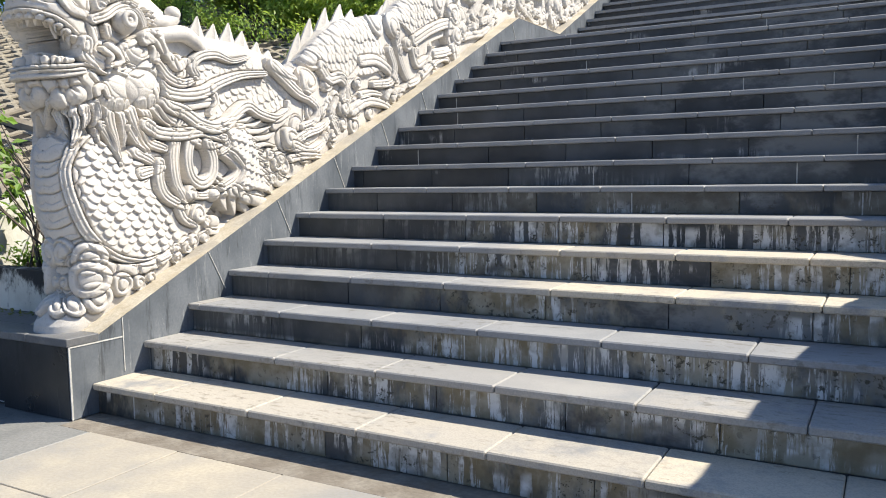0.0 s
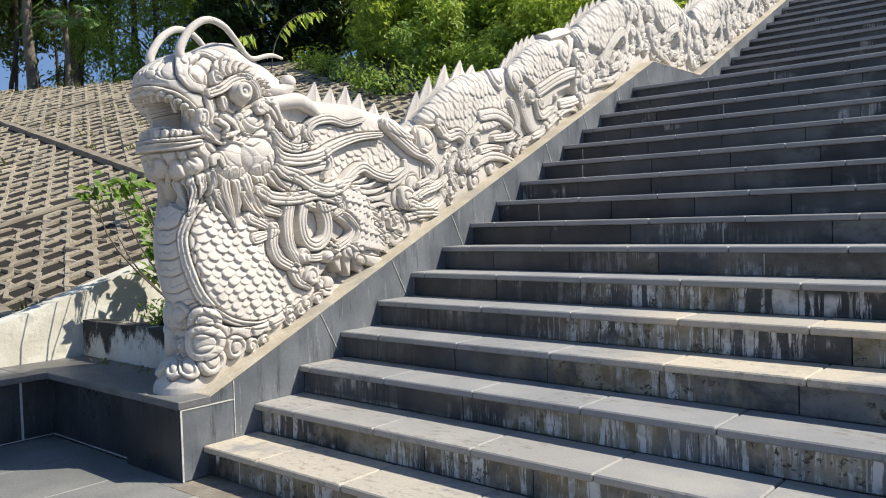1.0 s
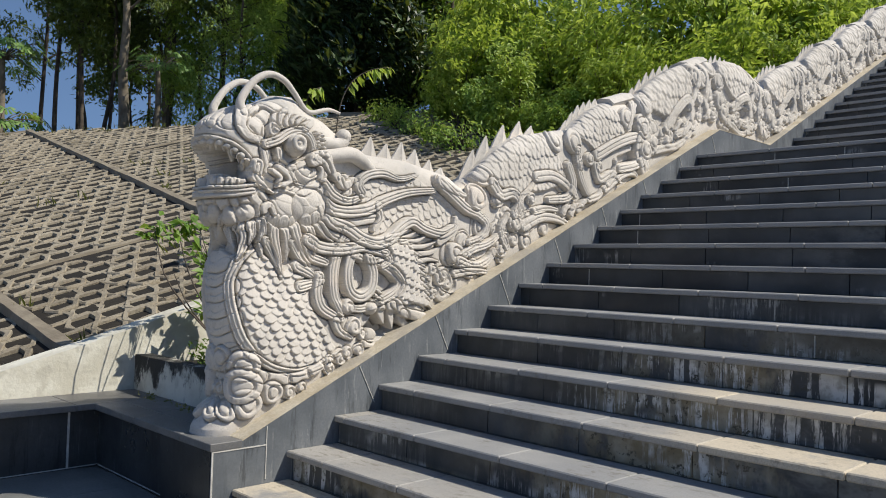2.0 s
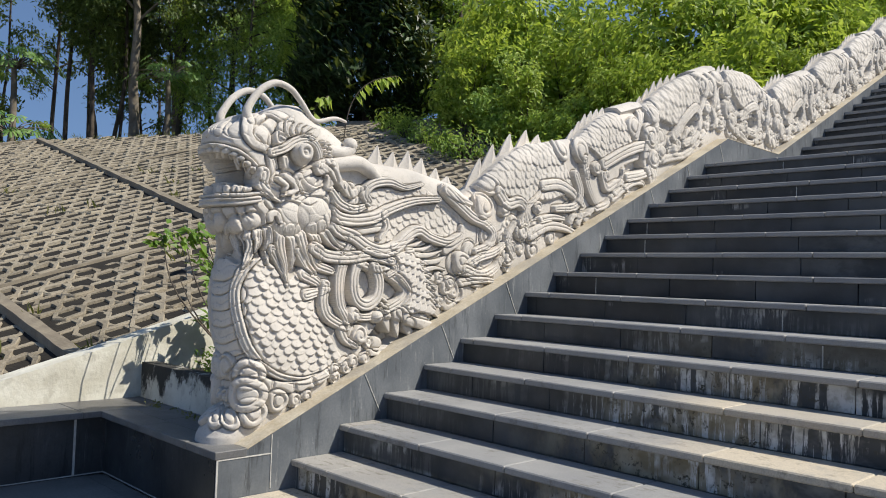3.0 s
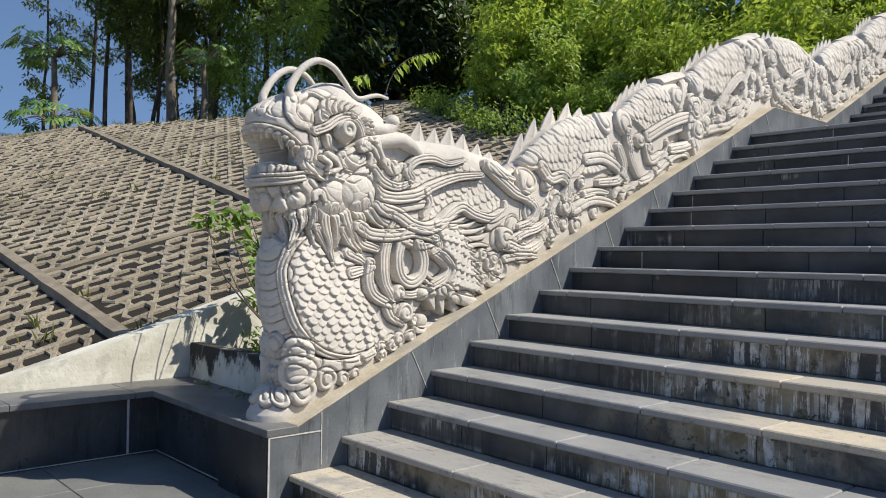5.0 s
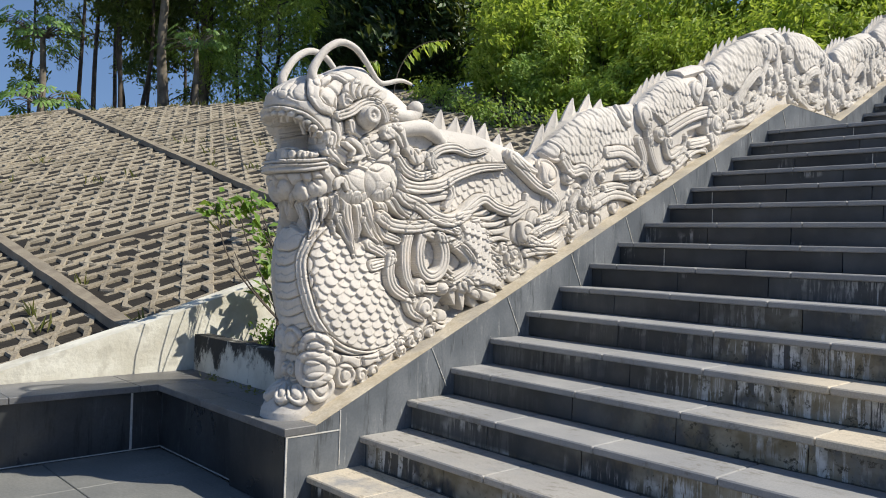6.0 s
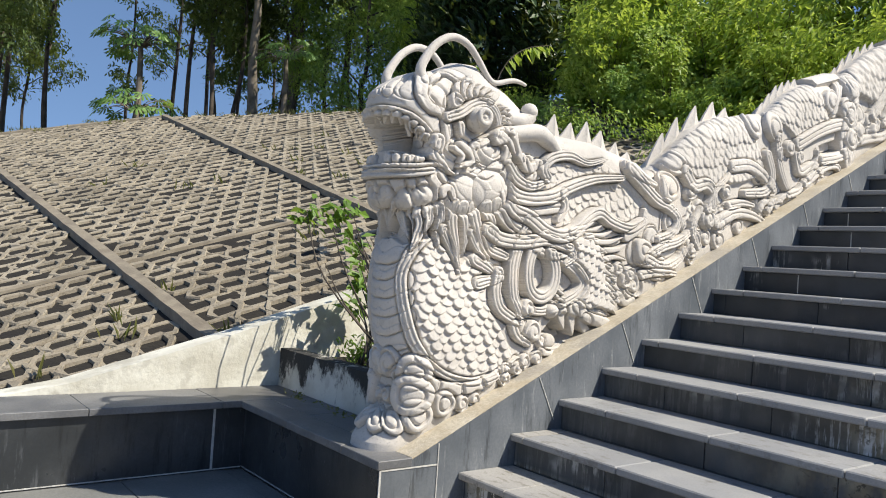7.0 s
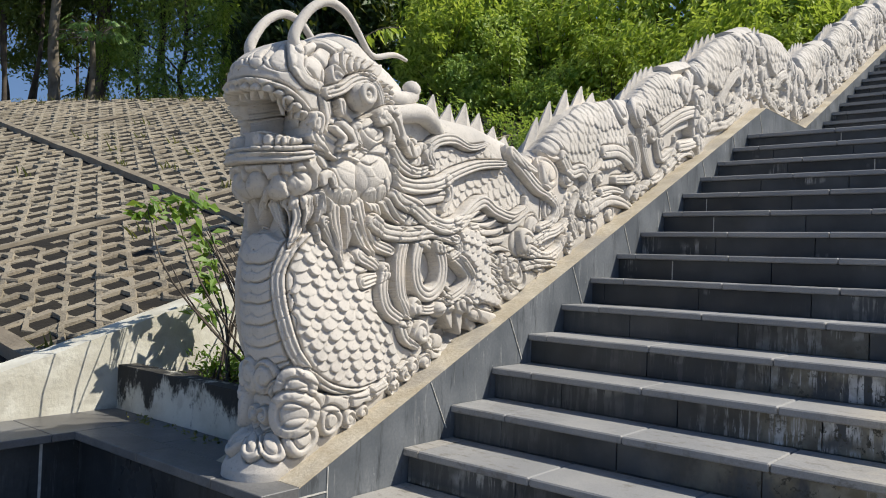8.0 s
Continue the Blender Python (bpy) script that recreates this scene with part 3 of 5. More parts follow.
    r.swirl(0.683, 0.79, 0.04, 0.045, 1.2, 1, 0)
    r.swirl(0.771, 0.799, 0.04, 0.045, 1.2, -1, 1)
    r.swirl(0.822, 0.832, 0.04, 0.045, 1.2, 1, 2)
    r.swirl(0.916, 0.847, 0.04, 0.045, 1.2, -1, 3)
    r.swirl(0.689, 0.744, 0.04, 0.045, 1.2, 1, 4)
    # foreleg, claw and the hollow beneath it
    r.scales([(1.057, 1.509), (1.276, 1.537), (1.417, 1.423), (1.542, 1.178), (1.426, 1.102), (1.156, 1.136), (1.258, 1.262), (1.129, 1.368)], 0.55, 0.058, 0.024, 0.035)
    r.stroke([(1.344, 1.465), (1.416, 1.441)], 0.011, 0.05, 0.7, 0)
    r.stroke([(1.362, 1.424), (1.429, 1.399)], 0.011, 0.05, 0.7, 0)
    r.stroke([(1.379, 1.382), (1.442, 1.356)], 0.011, 0.05, 0.7, 0)
    r.stroke([(1.397, 1.340), (1.455, 1.314)], 0.011, 0.05, 0.7, 0)
    r.stroke([(1.415, 1.297), (1.468, 1.271)], 0.011, 0.05, 0.7, 0)
    r.stroke([(1.433, 1.255), (1.481, 1.227)], 0.011, 0.05, 0.7, 0)
    r.stroke([(1.451, 1.212), (1.494, 1.184)], 0.011, 0.05, 0.7, 0)
    r.stroke([(1.469, 1.169), (1.507, 1.141)], 0.011, 0.05, 0.7, 0)
    r.stroke([(1.487, 1.125), (1.530, 1.096)], 0.011, 0.05, 0.7, 0)
    r.bed([(0.908, 0.945), (1.066, 1.108), (1.338, 1.058), (1.676, 0.895), (1.391, 0.814), (0.979, 0.877)], 0.09, 0.02)
    r.bump(1.391, 1.057, 0.12, 0.06, 0.07, 0.03, -0.3)
    r.stroke([(1.180, 1.136), (1.328, 1.059), (1.832, 1.012)], 0.035, 0.07, 0.3, 0)
    r.stroke([(0.970, 0.877), (1.123, 0.883), (1.260, 0.934)], 0.022, 0.03, 0.2, 0)
    r.bump(1.023, 0.931, 0.05, 0.045, 0.03, 0.024, 0.0)
    r.stroke([(1.070, 1.108), (1.086, 1.065), (1.108, 1.001)], 0.036, 0.06, 0.85, 0)
    r.stroke([(1.153, 1.121), (1.171, 1.048), (1.182, 0.969)], 0.036, 0.06, 0.85, 0)
    r.stroke([(1.260, 1.060), (1.308, 0.993), (1.602, 0.885)], 0.036, 0.06, 0.85, 0)
    # tufts behind the leg
    r.stroke([(1.086, 1.548), (1.200, 1.576), (1.271, 1.611)], 0.018, 0.045, 0.8, 0)
    r.stroke([(1.133, 1.534), (1.274, 1.561), (1.356, 1.602)], 0.018, 0.045, 0.8, 0)
    r.stroke([(1.227, 1.534), (1.360, 1.542), (1.459, 1.585)], 0.018, 0.045, 0.8, 0)
    r.stroke([(1.302, 1.508), (1.428, 1.509), (1.546, 1.547)], 0.018, 0.045, 0.8, 0)
    r.stroke([(1.395, 1.459), (1.508, 1.473), (1.576, 1.508)], 0.018, 0.045, 0.8, 0)
    r.stroke([(1.383, 1.406), (1.485, 1.426), (1.592, 1.414)], 0.018, 0.045, 0.8, 0)
    r.stroke([(1.463, 1.348), (1.540, 1.381), (1.596, 1.351)], 0.018, 0.045, 0.8, 0)
    r.swirl(1.531, 1.359, 0.045, 0.05, 1.3, 1, 0.0)
    r.swirl(1.599, 1.297, 0.05, 0.055, 1.4, -1, 0.0)
    r.swirl(1.551, 1.209, 0.035, 0.04, 1.2, 1, 0.0)
    # flame ribbons on the shoulder
    r.stroke([(0.426, 1.355), (0.505, 1.321), (0.605, 1.256)], 0.04, 0.05, 0.8, 3)
    r.stroke([(0.441, 1.234), (0.516, 1.250), (0.605, 1.269)], 0.034, 0.045, 0.7, 3)
    r.stroke([(0.581, 1.292), (0.565, 1.196), (0.590, 1.118), (0.666, 1.072), (0.752, 1.042)], 0.036, 0.062, 0.3, 2)
    r.stroke([(0.708, 1.436), (0.685, 1.315), (0.695, 1.182), (0.750, 1.088)], 0.04, 0.068, 0.2, 3)
    r.stroke([(1.064, 1.386), (1.178, 1.326), (1.229, 1.262), (1.185, 1.203), (1.086, 1.157), (0.934, 1.103), (0.817, 1.105)], 0.032, 0.062, 0.3, 2)
    r.stroke([(1.067, 1.490), (1.126, 1.412), (1.074, 1.367)], 0.028, 0.05, 0.4, 2)
    r.stroke([(0.830, 1.441), (0.960, 1.405), (1.071, 1.415)], 0.026, 0.045, 0.3, 1)
    r.stroke([(0.959, 1.419), (1.001, 1.322), (0.984, 1.223), (0.908, 1.175), (0.829, 1.203), (0.796, 1.290), (0.812, 1.399), (0.890, 1.502)], 0.038, 0.074, 0.1, 2)
    r.stroke([(1.047, 1.214), (1.084, 1.194)], 0.013, 0.05, 0.5, 0)
    r.stroke([(1.030, 1.186), (1.072, 1.157)], 0.013, 0.05, 0.5, 0)
    r.stroke([(0.996, 1.152), (1.052, 1.123)], 0.013, 0.05, 0.5, 0)
    r.bump(0.999, 1.101, 0.05, 0.042, 0.07, 0.024, 0.0)
    r.swirl(0.803, 1.114, 0.05, 0.08, 1.3, 1, 1)
    r.bump(0.841, 0.984, 0.075, 0.07, 0.055, 0.024, 0.0)
    r.swirl(0.854, 0.989, 0.062, 0.07, 1.6, -1, 2)
    r.stroke([(0.711, 1.028), (0.748, 0.967), (0.837, 0.921)], 0.026, 0.05, 0.4, 1)
    r.swirl(0.942, 0.943, 0.04, 0.05, 1.2, 1, 0.0)
    # beard, over a hollow bed
    r.bed([(-0.138, 1.606), (0.588, 1.657), (0.664, 1.500), (0.528, 1.363), (0.426, 1.385), (0.323, 1.307), (0.163, 1.434), (0.016, 1.392), (-0.132, 1.463)], 0.03, 0.02)
    r.stroke([(-0.126, 1.606), (-0.149, 1.550), (-0.132, 1.467)], 0.028, 0.068, 0.85, 2)
    r.stroke([(-0.070, 1.605), (-0.067, 1.536), (-0.092, 1.459)], 0.028, 0.068, 0.85, 2)
    r.stroke([(-0.017, 1.600), (0.011, 1.523), (0.047, 1.429)], 0.028, 0.068, 0.85, 2)
    r.stroke([(0.033, 1.602), (0.079, 1.512), (0.065, 1.394)], 0.03, 0.068, 0.85, 2)
    r.stroke([(0.073, 1.599), (0.103, 1.513), (0.083, 1.430), (0.055, 1.370)], 0.03, 0.068, 0.85, 2)
    r.stroke([(0.114, 1.596), (0.132, 1.534), (0.118, 1.462)], 0.026, 0.068, 0.85, 2)
    r.stroke([(0.192, 1.658), (0.208, 1.580), (0.184, 1.495), (0.177, 1.404)], 0.036, 0.068, 0.85, 2)
    r.stroke([(0.248, 1.615), (0.259, 1.512), (0.290, 1.404), (0.308, 1.277)], 0.038, 0.068, 0.85, 2)
    r.stroke([(0.165, 1.601), (0.180, 1.542), (0.161, 1.481)], 0.024, 0.068, 0.85, 2)
    r.stroke([(0.314, 1.607), (0.350, 1.518), (0.343, 1.382)], 0.036, 0.068, 0.85, 2)
    r.stroke([(0.203, 1.491), (0.258, 1.402), (0.302, 1.302)], 0.026, 0.068, 0.85, 2)
    r.stroke([(0.382, 1.608), (0.420, 1.515), (0.460, 1.437), (0.513, 1.357)], 0.036, 0.068, 0.85, 2)
    r.stroke([(0.381, 1.483), (0.425, 1.415), (0.480, 1.356)], 0.024, 0.068, 0.85, 2)
    r.stroke([(0.461, 1.627), (0.520, 1.530), (0.541, 1.428)], 0.036, 0.068, 0.85, 2)
    r.stroke([(0.532, 1.646), (0.599, 1.569), (0.692, 1.496)], 0.036, 0.068, 0.85, 2)
    # mane
    r.stroke([(0.591, 1.639), (0.658, 1.566), (0.754, 1.527), (0.825, 1.510)], 0.036, 0.055, 0.6, 2)
    r.stroke([(0.475, 1.501), (0.527, 1.414), (0.631, 1.379)], 0.034, 0.05, 0.3, 2)
    r.stroke([(0.492, 1.510), (0.589, 1.469), (0.746, 1.464), (0.912, 1.487), (1.091, 1.456)], 0.04, 0.066, 0.3, 2)
    r.stroke([(0.743, 1.895), (0.781, 1.819), (0.736, 1.773)], 0.03, 0.04, 0.5, 1)
    r.stroke([(0.842, 1.890), (0.839, 1.826), (0.814, 1.760)], 0.026, 0.045, 0.5, 1)
    r.stroke([(0.669, 1.646), (0.814, 1.646), (1.008, 1.674)], 0.04, 0.04, 0.2, 1)
    r.stroke([(1.011, 1.754), (1.044, 1.680), (0.996, 1.599)], 0.026, 0.055, 0.3, 1)
    r.stroke([(0.748, 1.591), (0.752, 1.546), (0.716, 1.498)], 0.02, 0.045, 0.4, 1)
    r.stroke([(0.581, 1.708), (0.650, 1.631), (0.777, 1.594), (0.896, 1.536), (1.020, 1.516), (1.132, 1.551), (1.222, 1.622), (1.321, 1.669), (1.436, 1.626), (1.597, 1.604), (1.717, 1.654)], 0.042, 0.074, 0.35, 2)
    r.stroke([(0.570, 1.780), (0.640, 1.709), (0.766, 1.696), (0.937, 1.724), (1.046, 1.778), (1.184, 1.831), (1.310, 1.864), (1.499, 1.890)], 0.04, 0.066, 0.5, 2)
    r.stroke([(0.580, 1.846), (0.658, 1.785), (0.771, 1.761), (0.873, 1.795)], 0.034, 0.06, 0.5, 2)
    r.stroke([(0.883, 1.818), (0.848, 1.869), (0.919, 1.934), (1.058, 1.960), (1.201, 1.940), (1.359, 1.980)], 0.034, 0.06, 0.7, 2)
    r.stroke([(0.686, 1.900), (0.747, 1.855), (0.818, 1.898)], 0.03, 0.04, 0.4, 0)
    # ribbons and clouds of the first bend
    r.stroke([(1.553, 1.963), (1.675, 1.920), (1.818, 1.882)], 0.036, 0.06, 0.6, 1)
    r.stroke([(1.565, 1.948), (1.716, 1.860), (1.836, 1.795), (1.959, 1.763), (2.045, 1.692), (1.988, 1.597), (1.869, 1.556)], 0.036, 0.07, 0.3, 2)
    r.stroke([(1.584, 1.549), (1.718, 1.628), (1.741, 1.721)], 0.03, 0.04, 0.4, 0)
    r.bump(1.7, 1.466, 0.09, 0.085, 0.03, 0.024, 0.0)
    # the scaled back of the second bend
    r.scales([(2.012, 2.083), (2.146, 2.202), (2.443, 2.386), (2.738, 2.480), (2.803, 2.473), (2.880, 2.318), (3.007, 2.096), (2.732, 2.010), (2.392, 1.938), (2.197, 1.991), (2.033, 2.017)], -0.8, 0.072, 0.013, 0.02)
    r.scales([(2.172, 1.786), (2.266, 1.813), (2.273, 1.608), (2.118, 1.560)], -0.7, 0.07, 0.016, 0.0)
    r.scales([(3.061, 2.527), (3.443, 2.773), (3.577, 2.825), (3.720, 2.779), (3.844, 2.603), (3.654, 2.506), (3.405, 2.395), (3.281, 2.458)], -0.8, 0.072, 0.013, 0.02)
    r.swirl(2.025, 2.046, 0.085, 0.085, 1.6, 1, 25.81081081081081)
    r.swirl(1.945, 1.877, 0.092, 0.085, 1.6, -1, 25.62162162162162)
    r.swirl(2.169, 1.879, 0.055, 0.07, 1.6, 1, 26.62162162162162)
    r.swirl(1.726, 1.475, 0.08, 0.08, 1.6, 1, 24.54054054054054)
    r.swirl(2.366, 1.728, 0.075, 0.07, 1.6, -1, 2.72972972972973)
    r.swirl(2.225, 1.516, 0.055, 0.055, 1.6, 1, 26.81081081081081)
    r.swirl(2.273, 1.616, 0.04, 0.05, 1.6, -1, 2.7027027027027026)
    r.swirl(2.501, 1.682, 0.05, 0.05, 1.6, 1, 2.7837837837837838)
    r.swirl(1.631, 1.331, 0.05, 0.05, 1.6, 1, 24.054054054054053)
    r.swirl(2.84, 2.402, 0.085, 0.08, 1.6, 1, 2.918918918918919)
    r.swirl(3.089, 2.433, 0.095, 0.085, 1.6, -1, 3.027027027027027)
    r.swirl(3.31, 2.323, 0.06, 0.065, 1.6, 1, 3.081081081081081)
    r.swirl(3.17, 2.262, 0.05, 0.06, 1.6, -1, 3.054054054054054)
    r.swirl(3.451, 2.279, 0.06, 0.06, 1.6, 1, 3.135135135135135)
    r.swirl(2.56, 1.927, 0.05, 0.06, 1.6, -1, 2.810810810810811)
    r.swirl(3.847, 2.75, 0.095, 0.08, 1.6, 1, 3.27027027027027)
    r.swirl(4.077, 2.759, 0.075, 0.075, 1.6, -1, 3.324324324324324)
    r.swirl(4.01, 3.034, 0.07, 0.06, 1.6, 1, 3.2162162162162162)
    r.stroke([(2.104, 1.995), (2.199, 1.922), (2.326, 1.949), (2.407, 1.885), (2.345, 1.785)], 0.044, 0.07, 0.3, 2)
    r.stroke([(1.767, 1.437), (1.909, 1.512), (2.075, 1.558), (2.208, 1.646)], 0.036, 0.06, 0.5, 2)
    r.stroke([(1.767, 1.422), (1.942, 1.387), (2.079, 1.438), (2.138, 1.513)], 0.04, 0.06, 0.4, 2)
    r.stroke([(1.742, 1.333), (1.885, 1.354), (2.067, 1.358)], 0.03, 0.045, 0.5, 1)
    r.stroke([(2.275, 1.546), (2.208, 1.666), (2.286, 1.793)], 0.036, 0.06, 0.6, 2)
    r.stroke([(2.410, 1.802), (2.426, 1.908), (2.524, 2.000), (2.590, 2.070)], 0.03, 0.05, 0.6, 2)
    r.stroke([(2.466, 1.709), (2.655, 1.788), (2.825, 1.799), (3.039, 1.769)], 0.045, 0.06, 0.5, 1)
    r.stroke([(2.598, 1.836), (2.751, 1.868), (2.881, 1.865)], 0.03, 0.05, 0.4, 1)
    r.stroke([(2.602, 2.101), (2.799, 2.129), (2.985, 2.077), (3.117, 1.999)], 0.045, 0.065, 0.3, 1)
    r.stroke([(3.017, 2.231), (3.083, 2.095), (3.011, 1.976), (2.770, 1.935)], 0.042, 0.07, 0.3, 2)
    r.stroke([(2.941, 1.838), (2.991, 1.899), (3.067, 1.891)], 0.026, 0.07, 0.5, 0)
    r.stroke([(3.046, 1.845), (3.120, 1.918), (3.198, 1.923)], 0.026, 0.07, 0.5, 0)
    r.stroke([(3.144, 1.883), (3.243, 1.963), (3.323, 1.970)], 0.026, 0.07, 0.5, 0)
    r.stroke([(3.127, 2.370), (3.172, 2.194), (3.256, 2.065), (3.355, 1.991)], 0.04, 0.066, 0.4, 2)
    r.stroke([(3.299, 1.977), (3.460, 2.027), (3.516, 2.088)], 0.028, 0.05, 0.4, 1)
    r.stroke([(3.393, 2.286), (3.463, 2.168), (3.646, 2.243), (3.771, 2.178)], 0.036, 0.06, 0.4, 1)
    r.stroke([(3.541, 2.090), (3.795, 2.234), (3.983, 2.278), (4.078, 2.229)], 0.034, 0.06, 0.5, 1)
    r.stroke([(3.582, 2.141), (3.705, 2.287), (3.703, 2.354)], 0.03, 0.05, 0.5, 1)
    r.bed([(3.745, 2.407), (4.104, 2.529), (4.072, 2.376), (3.792, 2.325)], 0.06, 0.02)
    r.stroke([(3.406, 2.367), (3.740, 2.522), (4.082, 2.616), (4.180, 2.519), (4.063, 2.375), (3.749, 2.292)], 0.05, 0.072, 0.2, 2)
    r.stroke([(4.180, 3.036), (3.992, 2.874), (3.869, 2.655)], 0.04, 0.06, 0.4, 2)


def carve_head(r):
    """Face, mouth and chin."""
    # nose, brow and cheeks
    r.stroke([(-0.258, 2.130), (-0.182, 2.157), (-0.026, 2.112), (0.009, 2.061)], 0.05, 0.03, 0.0, 0, 0.01)
    r.stroke([(-0.265, 2.069), (-0.166, 2.078), (-0.042, 2.063), (0.021, 2.031), (0.094, 1.983), (0.129, 1.902)], 0.052, 0.035, 0.0, 0, 0.03)
    r.stroke([(-0.160, 2.149), (-0.167, 2.231), (0.048, 2.275)], 0.034, 0.028, 0.1, 0, 0.014)
    r.stroke([(-0.120, 2.128), (-0.077, 2.191), (0.066, 2.245)], 0.034, 0.028, 0.1, 0, 0.014)
    r.stroke([(-0.049, 2.121), (0.000, 2.173), (0.048, 2.218)], 0.034, 0.028, 0.1, 0, 0.014)
    r.stroke([(-0.025, 2.115), (0.011, 2.153), (0.041, 2.185)], 0.034, 0.028, 0.1, 0, 0.014)
    r.bump(0.194, 2.215, 0.125, 0.085, 0.035, 0.01, 0.0)
    r.bump(0.098, 2.102, 0.075, 0.075, 0.04, 0.015, 0.0)
    r.stroke([(0.052, 2.166), (0.181, 2.236), (0.236, 2.211), (0.305, 2.220)], 0.012, 0.045, 0.5, 0)
    r.stroke([(0.050, 2.185), (0.023, 2.106), (0.061, 2.055), (0.133, 2.037), (0.159, 1.966), (0.178, 1.886), (0.239, 1.847)], 0.024, 0.06, 0.2, 0)
    r.stroke([(0.226, 2.128), (0.226, 2.168), (0.256, 2.210)], 0.028, 0.062, 0.8, 0)
    r.stroke([(0.265, 2.151), (0.276, 2.199), (0.313, 2.248)], 0.028, 0.062, 0.8, 0)
    r.stroke([(0.298, 2.158), (0.328, 2.200), (0.343, 2.213)], 0.028, 0.062, 0.8, 0)
    r.stroke([(0.339, 2.167), (0.369, 2.199), (0.406, 2.212)], 0.028, 0.062, 0.8, 0)
    r.stroke([(0.374, 2.164), (0.415, 2.194), (0.442, 2.200)], 0.028, 0.062, 0.8, 0)
    r.stroke([(0.413, 2.152), (0.463, 2.184), (0.484, 2.205)], 0.028, 0.062, 0.8, 0)
    r.incise([(0.062, 2.114), (0.098, 2.085), (0.110, 2.052)], 0.0045, 0.02)
    r.incise([(0.151, 2.132), (0.139, 2.081), (0.163, 2.057)], 0.0045, 0.02)
    r.swirl(0.212, 2.101, 0.045, 0.075, 1.4, 1, 0)
    r.bump(0.343, 2.023, 0.13, 0.1, -0.02, 0.0, 0.0)
    r.stroke([(0.157, 2.023), (0.240, 2.058), (0.306, 2.105), (0.386, 2.131), (0.451, 2.104), (0.481, 2.036), (0.467, 1.990)], 0.026, 0.074, 0.2, 2)
    r.stroke([(0.241, 1.999), (0.260, 1.947), (0.329, 1.917), (0.403, 1.948), (0.460, 1.993)], 0.022, 0.065, 0.3, 1)
    r.bump(0.521, 2.129, 0.02, 0.016, 0.065, 0.024, 0.0)
    r.bump(0.528, 2.107, 0.02, 0.016, 0.065, 0.024, 0.0)
    r.bump(0.52, 2.082, 0.02, 0.016, 0.065, 0.024, 0.0)
    r.bump(0.528, 2.06, 0.02, 0.016, 0.065, 0.024, 0.0)
    r.bump(0.52, 2.035, 0.02, 0.016, 0.065, 0.024, 0.0)
    r.bump(0.528, 2.013, 0.02, 0.016, 0.065, 0.024, 0.0)
    r.bump(0.557, 2.125, 0.02, 0.016, 0.055, 0.024, 0.0)
    r.bump(0.564, 2.103, 0.02, 0.016, 0.055, 0.024, 0.0)
    r.bump(0.556, 2.078, 0.02, 0.016, 0.055, 0.024, 0.0)
    r.bump(0.564, 2.056, 0.02, 0.016, 0.055, 0.024, 0.0)
    r.bump(0.556, 2.031, 0.02, 0.016, 0.055, 0.024, 0.0)
    r.bump(0.565, 2.009, 0.02, 0.016, 0.055, 0.024, 0.0)
    # mouth
    r.bed([(-0.279, 2.002), (-0.184, 2.017), (-0.098, 2.014), (-0.028, 1.987), (0.030, 1.946), (0.082, 1.911), (0.086, 1.842), (0.048, 1.815), (-0.010, 1.830), (-0.094, 1.851), (-0.183, 1.848), (-0.259, 1.927)], 0.19, 0.012)
    r.stroke([(-0.259, 2.021), (-0.183, 2.038), (-0.050, 2.017), (0.010, 1.985), (0.066, 1.932), (0.102, 1.882)], 0.02, 0.055, 0.0, 1)
    r.stroke([(-0.302, 2.023), (-0.244, 1.975)], 0.021, 0.05, 0.4, 0, 0.02)
    r.stroke([(-0.227, 2.022), (-0.235, 1.984)], 0.021, 0.05, 0.4, 0, 0.02)
    r.stroke([(-0.173, 2.020), (-0.182, 1.983)], 0.021, 0.05, 0.4, 0, 0.02)
    r.stroke([(-0.124, 2.016), (-0.123, 1.982)], 0.021, 0.05, 0.4, 0, 0.02)
    r.stroke([(-0.074, 2.009), (-0.066, 1.974)], 0.021, 0.05, 0.4, 0, 0.02)
    r.stroke([(-0.038, 1.991), (-0.019, 1.921)], 0.021, 0.05, 0.4, 0, 0.02)
    r.stroke([(-0.004, 1.970), (0.003, 1.939)], 0.021, 0.05, 0.4, 0, 0.02)
    r.stroke([(0.026, 1.946), (0.034, 1.910)], 0.021, 0.05, 0.4, 0, 0.02)
    r.stroke([(0.055, 1.917), (0.062, 1.881)], 0.021, 0.05, 0.4, 0, 0.02)
    r.stroke([(-0.099, 1.814), (-0.096, 1.775)], 0.02, 0.06, 0.1, 0, 0.02)
    r.stroke([(-0.054, 1.812), (-0.052, 1.774)], 0.02, 0.06, 0.1, 0, 0.02)
    r.stroke([(-0.013, 1.812), (-0.013, 1.774)], 0.02, 0.06, 0.1, 0, 0.02)
    r.stroke([(0.013, 1.812), (0.014, 1.775)], 0.02, 0.06, 0.1, 0, 0.02)
    r.stroke([(0.043, 1.815), (0.044, 1.778)], 0.02, 0.06, 0.1, 0, 0.02)
    r.stroke([(0.111, 1.907), (0.106, 1.845), (0.158, 1.805), (0.254, 1.785), (0.348, 1.821)], 0.036, 0.085, 0.3, 2)
    r.bump(0.25, 1.856, 0.095, 0.085, 0.05, 0.012, 0.0)
    r.stroke([(0.241, 1.903), (0.300, 1.873), (0.312, 1.831), (0.245, 1.803)], 0.02, 0.085, 0.3, 0)
    r.stroke([(0.203, 1.883), (0.250, 1.856), (0.242, 1.822)], 0.016, 0.085, 0.3, 0)
